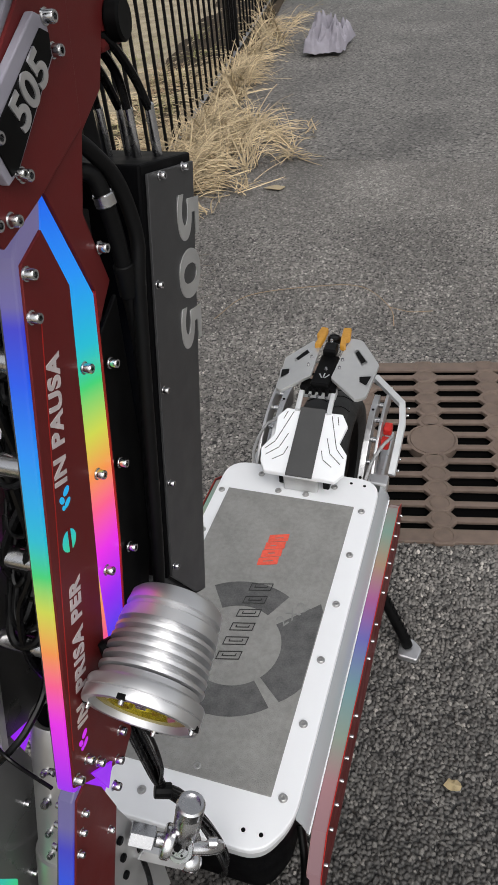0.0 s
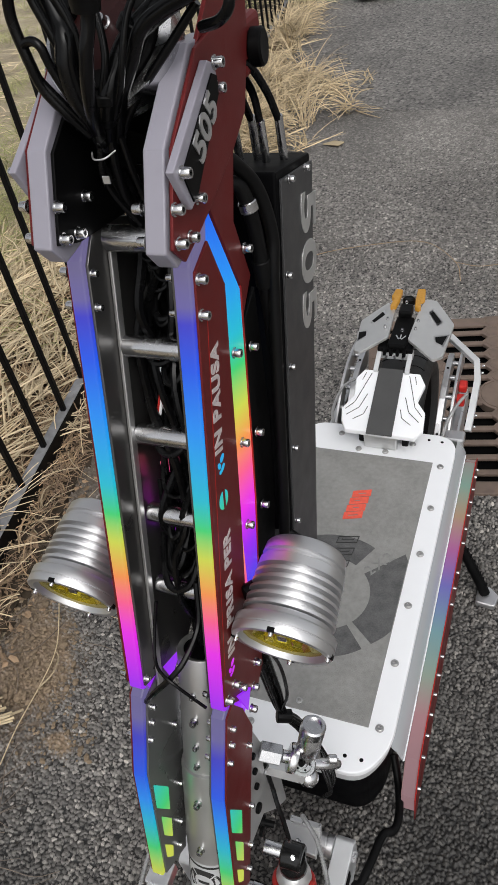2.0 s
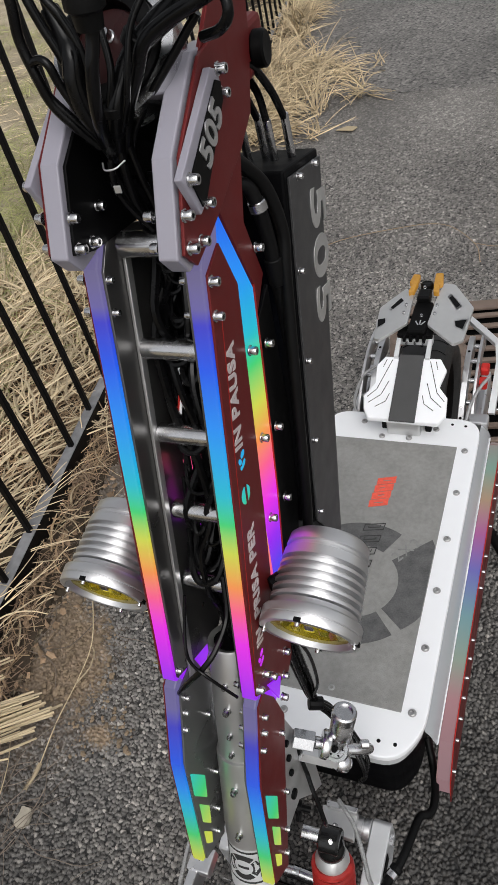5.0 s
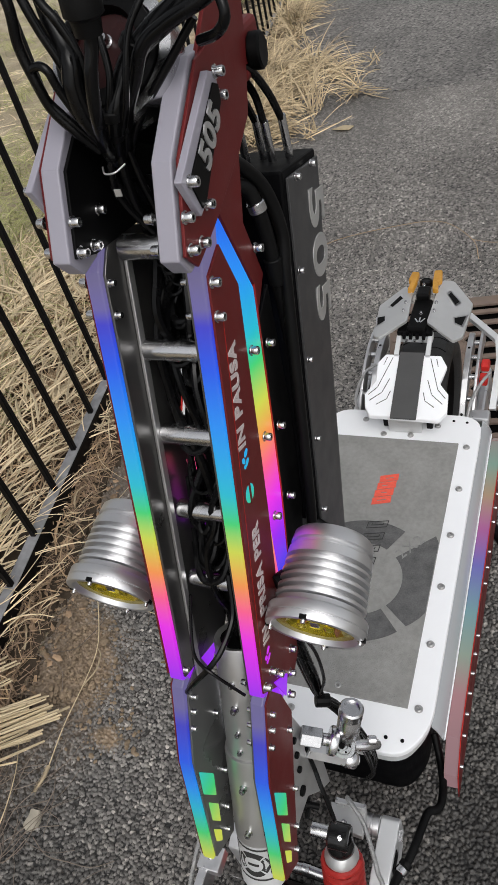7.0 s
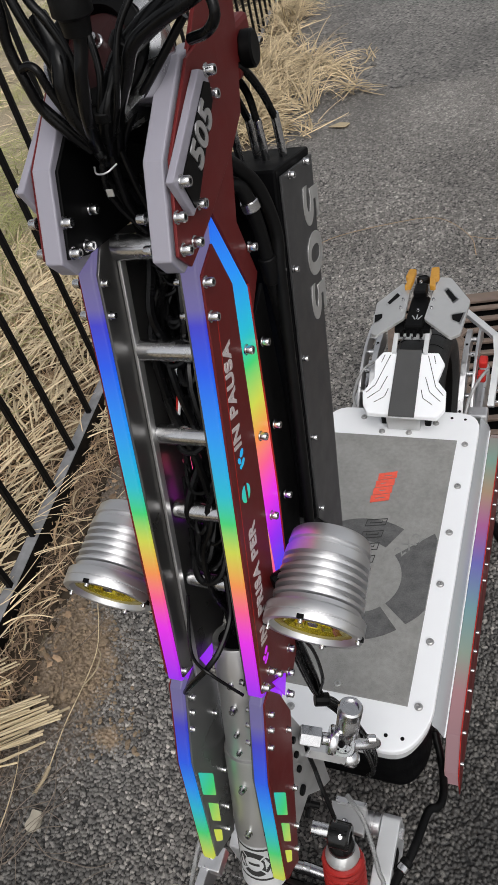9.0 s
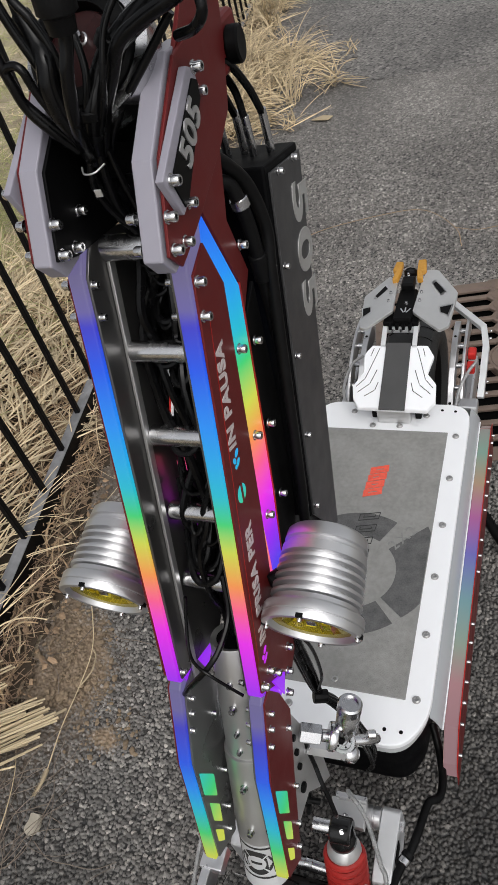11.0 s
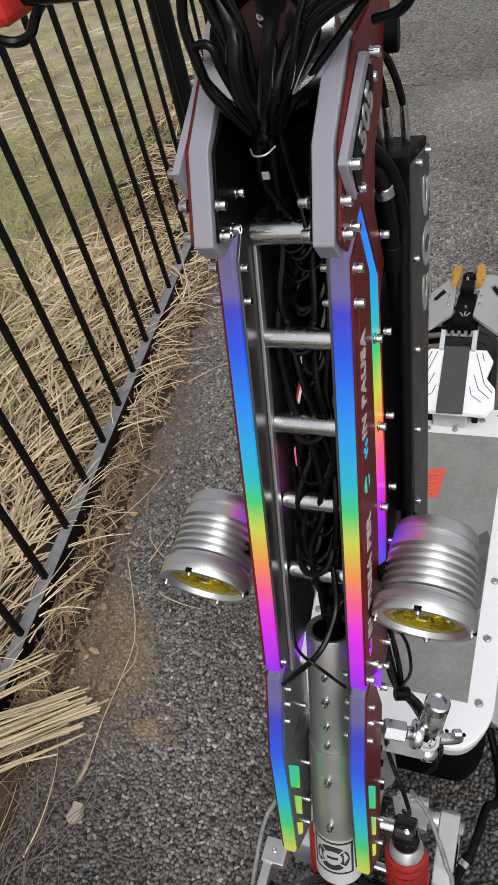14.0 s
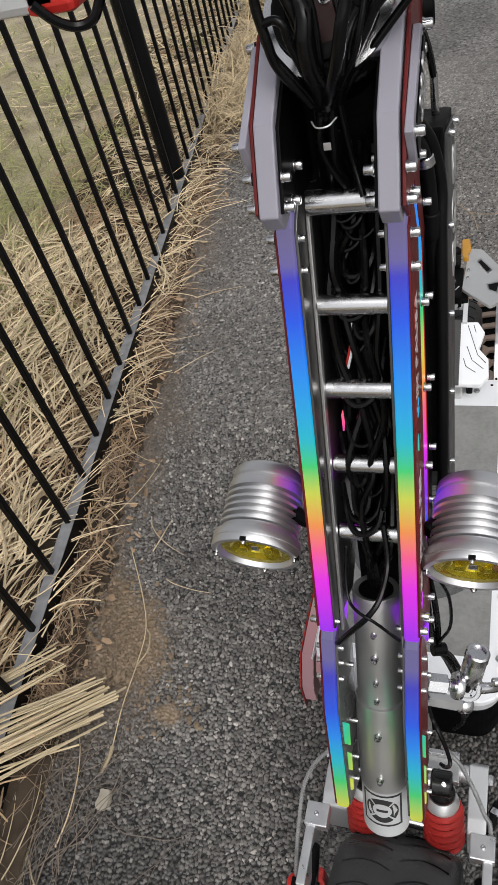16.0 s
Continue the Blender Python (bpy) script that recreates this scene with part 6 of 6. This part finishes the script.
tagged(put("stone", st, M_STONE), "pale angular stone lying on the asphalt", "stone")
rg = bmesh.new()
bmesh.ops.create_grid(rg, x_segments=44, y_segments=60, size=0.5)
for v in rg.verts:
    x, y = v.co.x * 0.27, v.co.y * 0.46
    h = 0.16 + 0.13 * noise.noise((x * 14, y * 7, 1)) + 0.08 * noise.noise((x * 34, y * 22, 4))
    e = max(abs(v.co.x), abs(v.co.y)) * 2
    v.co = Vector((-1.02 + x + 0.05 * noise.noise((y * 6, 2, 0)), 5.55 + y + 0.04 * noise.noise((x * 9, 5, 0)), max(0.004, h * (1.15 - e ** 3))))
tagged(put("rag", rg, M_CLOTH, smooth=True), "crumpled grey-violet rag lying by the verge", "rag")


# ---- straw and grass ----
def blades(name, spots, material, label, category, length, width, lift, seed, parts=3, taper=0.75):
    """Many thin bent blades of dry grass, one mesh."""
    rng = random.Random(seed)
    verts, faces = [], []
    for x, y, z, a, l, up in spots:
        d = Vector((math.cos(a), math.sin(a), 0))
        s = Vector((-d.y, d.x, 0)) * width * rng.uniform(0.5, 1.2)
        bend = rng.gauss(0, 0.55)
        drop = rng.uniform(0.3, 1.0)
        k0 = len(verts)
        for k in range(parts + 1):
            u = k / parts
            p = Vector((x, y, z)) + d * (l * u) + Vector((-d.y, d.x, 0)) * (bend * l * u * u * 0.5)
            p.z += up * l * u * (1 - drop * u)
            p.z = max(p.z, 0.003)
            t = s * (1 - taper * u)
            verts += [p - t, p + t, p + Vector((0, 0, t.length * 0.9))]
        for k in range(parts):
            a0, b0 = k0 + 3 * k, k0 + 3 * (k + 1)
            faces += [(a0, a0 + 2, b0 + 2, b0), (a0 + 2, a0 + 1, b0 + 1, b0 + 2)]
    me = bpy.data.meshes.new(name)
    me.from_pydata([tuple(v) for v in verts], [], faces)
    me.materials.append(material)
    return tagged(new(name, me), label, category, kind="stuff")


rng = random.Random(3)


def clumps(n, per, y0, y1, off0, off1, l0, l1, up0, up1, z=0.0, way=(-3.1, 3.1), sp=0.35, size=0.03):
    """Blades in bunches that share a direction."""
    out = []
    for _ in range(n):
        y = rng.uniform(y0, y1)
        x = FX(y) + rng.uniform(off0, off1)
        a, up, z0 = rng.uniform(*way), rng.uniform(up0, up1), z + rng.uniform(0, 0.025)
        for _ in range(rng.randint(per // 2, per * 3 // 2)):
            out.append((x + rng.gauss(0, size), y + rng.gauss(0, size), z0 + rng.uniform(0, 0.02), a + rng.gauss(0, sp), rng.uniform(l0, l1), up * rng.uniform(0.4, 1.3)))
    return out


blades("straw_litter", clumps(150, 12, 0.0, 1.9, -0.75, -0.10, 0.10, 0.30, 0.0, 0.35, 0.02, (0.9, 2.5), 0.32, 0.03) + clumps(70, 10, 1.2, 5.0, -0.45, -0.02, 0.08, 0.30, 0.0, 0.5, 0.01) + clumps(130, 9, 0.0, 5.0, -2.4, -0.5, 0.05, 0.20, 0.0, 0.2, 0.0, (-3.1, 3.1), 0.6, 0.06), M_STRAW, "flattened dry straw behind the fence", "straw", 0, 0.0036, 0, 1, 4, 0.45)
blades("brown_straw", clumps(220, 12, -0.1, 2.2, -0.75, -0.05, 0.08, 0.24, 0.0, 0.35, 0.0, (0.9, 3.6), 0.5, 0.03) + clumps(120, 10, 1.2, 5.0, -0.6, 0.02, 0.06, 0.25, 0.0, 0.5) + clumps(70, 6, 0.15, 2.4, 0.0, 0.060, 0.03, 0.085, 0.1, 0.9, 0.0, (-3.1, 3.1), 0.9, 0.02) + clumps(5, 4, -0.25, 0.1, -0.04, 0.03, 0.05, 0.12, 0.0, 0.3), M_HAY, "weathered brown straw lying behind the fence", "straw", 0, 0.0026, 0, 19, 4, 0.5)
blades("verge_straw", clumps(22, 4, 0.0, 3.0, -0.10, 0.01, 0.10, 0.22, 0.2, 0.8, 0.05, (0.6, 2.2), 0.5, 0.02) + clumps(34, 6, 1.0, 2.7, -0.06, 0.09, 0.06, 0.18, 0.1, 0.8, 0.03, (-3.1, 3.1), 1.1, 0.035) + clumps(3, 4, 0.1, 0.42, -0.06, 0.02, 0.08, 0.16, 0.1, 0.4, 0.04, (0.6, 2.2), 0.6, 0.02) + clumps(34, 4, 0.1, 3.0, 0.005, 0.06, 0.04, 0.11, 0.1, 0.9, 0.0, (-3.1, 3.1), 0.9, 0.02), M_STRAW, "pale broken straw caught along the fence rail", "straw", 0, 0.0022, 0, 9, 5, 0.4)
blades("dead_grass", clumps(14, 8, -0.4, 0.15, -0.02, 0.05, 0.05, 0.12, 0.0, 0.4, 0.0, (-3.1, 3.1), 1.0, 0.02) + clumps(420, 12, 0.12, 5.0, 0.000, 0.085, 0.02, 0.07, 0.1, 1.3, 0.0, (-3.1, 3.1), 1.0, 0.016), M_TWIG, "brown dead grass along the fence foot", "grass", 0, 0.0013, 0, 2, 5)
blades("faded_grass", clumps(240, 16, 0.9, 6.0, -2.6, -0.2, 0.05, 0.18, 0.3, 1.4, 0.0, (-3.1, 3.1), 1.0, 0.06) + clumps(130, 22, 0.9, 3.2, -1.6, -0.45, 0.06, 0.18, 0.4, 1.4, 0.0, (-3.1, 3.1), 1.2, 0.07), M_GRASS, "patchy faded green grass behind the fence", "grass", 0, 0.0026, 0, 3)
# the bank's dark colour includes the shade in the gap beside the rail
mound = strip_mesh(lambda y: FX(y) - 0.05, lambda y: FX(y) + 0.105 + 0.045 * noise.noise((0, y * 6, 2)) + 0.02 * noise.noise((0, y * 25, 5)), [-1.2 + 0.02 * i for i in range(300)], 12, lambda x, y: 0.012 + 0.02 * noise.noise((x * 16, y * 16, 0)) - 0.022 * max(0, (x - FX(y)) / 0.115) ** 2 + 0.010 * noise.noise((x * 55, y * 55, 0)))
tagged(put("earth_bank", mound, M_SHADESOIL, smooth=True), "dark crumbling earth along the fence foot, deepened for the shade by the rail", "ground", kind="structure")
tuft = []
for cy, sp_, n, lmax, wide in ((2.75, 0.16, 10, 0.20, 0.04), (3.25, 0.26, 100, 0.28, 0.12), (3.70, 0.20, 84, 0.25, 0.18), (4.6, 0.28, 26, 0.34, 0.08), (5.5, 0.5, 34, 0.38, 0.10)):
    for _ in range(n):
        y = rng.gauss(cy, sp_)
        x = FX(y) + abs(rng.gauss(0.02, wide)) * 1.3
        way = rng.uniform(-3.1, 3.1)
        up = rng.choice((0.2, 0.6, 1.0, 1.5)) * rng.uniform(0.7, 1.2)
        for _ in range(rng.randint(8, 24)):
            tuft.append((x + rng.gauss(0, 0.02), y + rng.gauss(0, 0.03), rng.uniform(0, 0.05), way + rng.gauss(0, 0.65), rng.uniform(0.08, lmax * 0.8), up * rng.uniform(0.5, 1.2)))
blades("straw_tuft", tuft, M_TUFT, "pale straw tufts spilling through the fence onto the path", "straw", 0, 0.0036, 0, 4, 5, 0.5)
sheaf = bmesh.new()
for n, tip, way, half in ((30, (-0.592, 0.288, 0.026), 0.79, 0.055), (13, (-0.724, 0.350, 0.055), 0.98, 0.038), (2, (-0.585, 0.222, 0.012), 0.60, 0.03)):
    for _ in range(n):
        a, u, l = way + rng.gauss(0, 0.05), rng.uniform(-1, 1), rng.uniform(0.40, 0.58)
        back = abs(rng.gauss(0, 0.045)) + 0.035 * abs(u)
        p = Vector((tip[0] - math.cos(way) * back - math.sin(way) * half * u, tip[1] - math.sin(way) * back + math.cos(way) * half * u, tip[2] + rng.uniform(-0.012, 0.028) * (1.3 - abs(u))))
        q = p - Vector((math.cos(a), math.sin(a), -0.24 + rng.uniform(-0.05, 0.05))) * l
        mid_ = (p + q) / 2 + Vector((rng.gauss(0, 0.004), rng.gauss(0, 0.004), 0.006))
        tube([tuple(q), tuple(mid_), tuple(p)], rng.uniform(0.0020, 0.0034), 6, 2, sheaf, rng.uniform(0.7, 0.95))
tagged(put("straw_sheaf", sheaf, M_STRAW, smooth=True), "bundle of pale straw stalks lying over the fence rail", "straw", kind="stuff")

# thin roots and stalks lying on the path, crumbs of soil
rng = random.Random(21)
roots = bmesh.new()
for _ in range(120):
    y = rng.uniform(-0.35, 2.2) if rng.random() < 0.6 else rng.uniform(-0.35, 0.15)
    x = FX(y) + abs(rng.gauss(0.10, 0.10)) + 0.03
    a = rng.uniform(-3.1, 3.1)
    pts = []
    for k in range(5):
        pts.append((x, y, 0.004 + 0.006 * rng.random()))
        x, y = x + math.cos(a) * 0.045, y + math.sin(a) * 0.045
        a += rng.uniform(-0.7, 0.7)
    tube(pts, rng.uniform(0.0006, 0.0015), 4, 3, roots, 0.5)
for _ in range(46):
    y = rng.uniform(-0.34, 0.16)
    x, a = FX(y) + rng.uniform(-0.02, 0.20), rng.uniform(0.9, 2.3)
    pts = []
    for k in range(6):
        pts.append((x, y, 0.006 + 0.014 * rng.random()))
        x, y = x + math.cos(a) * 0.04, y + math.sin(a) * 0.04
        a += rng.uniform(-0.45, 0.45)
    tube(pts, rng.uniform(0.0006, 0.0013), 4, 3, roots, 0.5)
for _ in range(60):
    y = rng.uniform(1.0, 2.3)
    x, a = FX(y) + rng.uniform(0.10, 0.42), rng.uniform(-3.1, 3.1)
    pts = []
    for k in range(5):
        pts.append((x, y, 0.003 + 0.004 * rng.random()))
        x, y = x + math.cos(a) * 0.03, y + math.sin(a) * 0.03
        a += rng.uniform(-0.9, 0.9)
    tube(pts, rng.uniform(0.0006, 0.0011), 4, 3, roots, 0.5)
tagged(put("rootlets", roots, M_ROOT), "thin brown rootlets strewn on the path", "roots", kind="stuff")
stalks = bmesh.new()
for x, y, a, l in ((-0.87, 1.62, -0.15, 0.17), (-0.885, 0.60, 0.62, 0.34), (-0.60, 0.55, -0.7, 0.12), (-0.62, -0.02, 1.3, 0.22), (-0.72, -0.18, 1.2, 0.26), (-0.70, -0.10, 1.1, 0.20), (-0.66, 0.62, 0.9, 0.10), (-0.80, 0.86, -2.2, 0.26), (-0.90, 0.60, 0.75, 0.24), (-0.70, 0.72, -1.2, 0.16), (-0.82, 1.25, 0.3, 0.15), (-0.66, -0.05, -0.9, 0.2)):
    pts = []
    for k in range(6):
        u = k / 5
        pts.append((x + math.cos(a + 0.5 * u) * l * u, y + math.sin(a + 0.5 * u) * l * u, 0.006 + 0.018 * math.sin(u * 3.1)))
    tube(pts, 0.0016, 6, 4, stalks, 0.4)
tagged(put("fallen_stalks", stalks, M_STRAW, smooth=True), "long pale grass stalks fallen on the path", "straw", kind="stuff")
foxtail = base("foxtail_stalk", (-0.60, 0.40, 0.005), "dry foxtail grass stalk with its seed head on the path", "grass stalk")
part("stem", tube([(-0.712, 0.613, 0.006), (-0.640, 0.500, 0.012), (-0.602, 0.420, 0.010), (-0.594, 0.340, 0.007), (-0.590, 0.250, 0.010), (-0.580, 0.165, 0.008)], 0.0012, 6, 6), M_STRAW, foxtail, "", True)
part("blade", tube([(-0.594, 0.335, 0.007), (-0.578, 0.370, 0.014), (-0.586, 0.405, 0.010), (-0.600, 0.42, 0.006)], 0.0016, 6, 6), M_STRAW, foxtail, "", True)
fx = tube([(-0.580, 0.168, 0.009), (-0.578, 0.145, 0.010), (-0.583, 0.118, 0.008)], 0.0042, 8, 5, None, 0.5)
for _ in range(160):
    u, a = rng.random(), rng.uniform(0, 6.28)
    p = Vector((-0.580 - 0.003 * u, 0.168 - 0.050 * u, 0.009))
    d = Vector((math.cos(a) * 0.8, -0.8, abs(math.sin(a)) * 0.8)).normalized()
    s1 = Vector((0.0004, 0, 0))
    v = [fx.verts.new(p - s1), fx.verts.new(p + s1), fx.verts.new(p + d * rng.uniform(0.006, 0.011))]
    fx.faces.new(v)
part("seed_head", fx, M_STRAW, foxtail, "fuzzy pale seed head")
flakes = bmesh.new()
for _ in range(620):
    y = rng.uniform(0.2, 2.6)
    x = FX(y) + 0.02 + abs(rng.gauss(0.045, 0.045))
    r, a, n = rng.uniform(0.002, 0.0075), rng.uniform(0, 6.28), rng.choice((4, 5, 6))
    zz, tx, ty = rng.uniform(0.003, 0.020), rng.uniform(-0.8, 0.8), rng.uniform(-0.8, 0.8)
    long_ = rng.uniform(1.0, 2.6)
    ring = []
    for k in range(n):
        t_ = k * math.tau / n + rng.uniform(-0.3, 0.3)
        u, v = math.cos(t_) * r * long_, math.sin(t_) * r
        ring.append(flakes.verts.new((x + u * math.cos(a) - v * math.sin(a), y + u * math.sin(a) + v * math.cos(a), max(0.002, zz + u * tx + v * ty))))
    top_ = flakes.verts.new((x, y, zz + 0.003))
    for k in range(n):
        flakes.faces.new((ring[k], ring[(k + 1) % n], top_))
tagged(put("leaf_litter", flakes, M_FLAKE), "brown crumbs of dead leaves along the fence foot", "leaves", kind="stuff")
crumbs = bmesh.new()
for _ in range(620):
    cx_, cy_ = rng.choice(((-0.497, 0.252), (-0.60, 0.36), (-0.63, 0.46), (-0.57, 0.33), (-0.67, 0.40), (-0.70, 0.50), (-0.66, 0.30)))
    r = abs(rng.gauss(0.0010, 0.0022)) + 0.0009
    m = Matrix.Translation((rng.gauss(cx_, 0.035), rng.gauss(cy_, 0.028), r * 0.3)) @ Matrix.Rotation(rng.uniform(0, 6), 4, "Z") @ Matrix.Diagonal((1.3, 0.9, 0.6, 1))
    bmesh.ops.create_icosphere(crumbs, subdivisions=1, radius=r, matrix=m)
tagged(put("soil_crumbs", crumbs, M_CRUMB), "ochre crumbs of dry soil on the asphalt", "soil", kind="stuff")
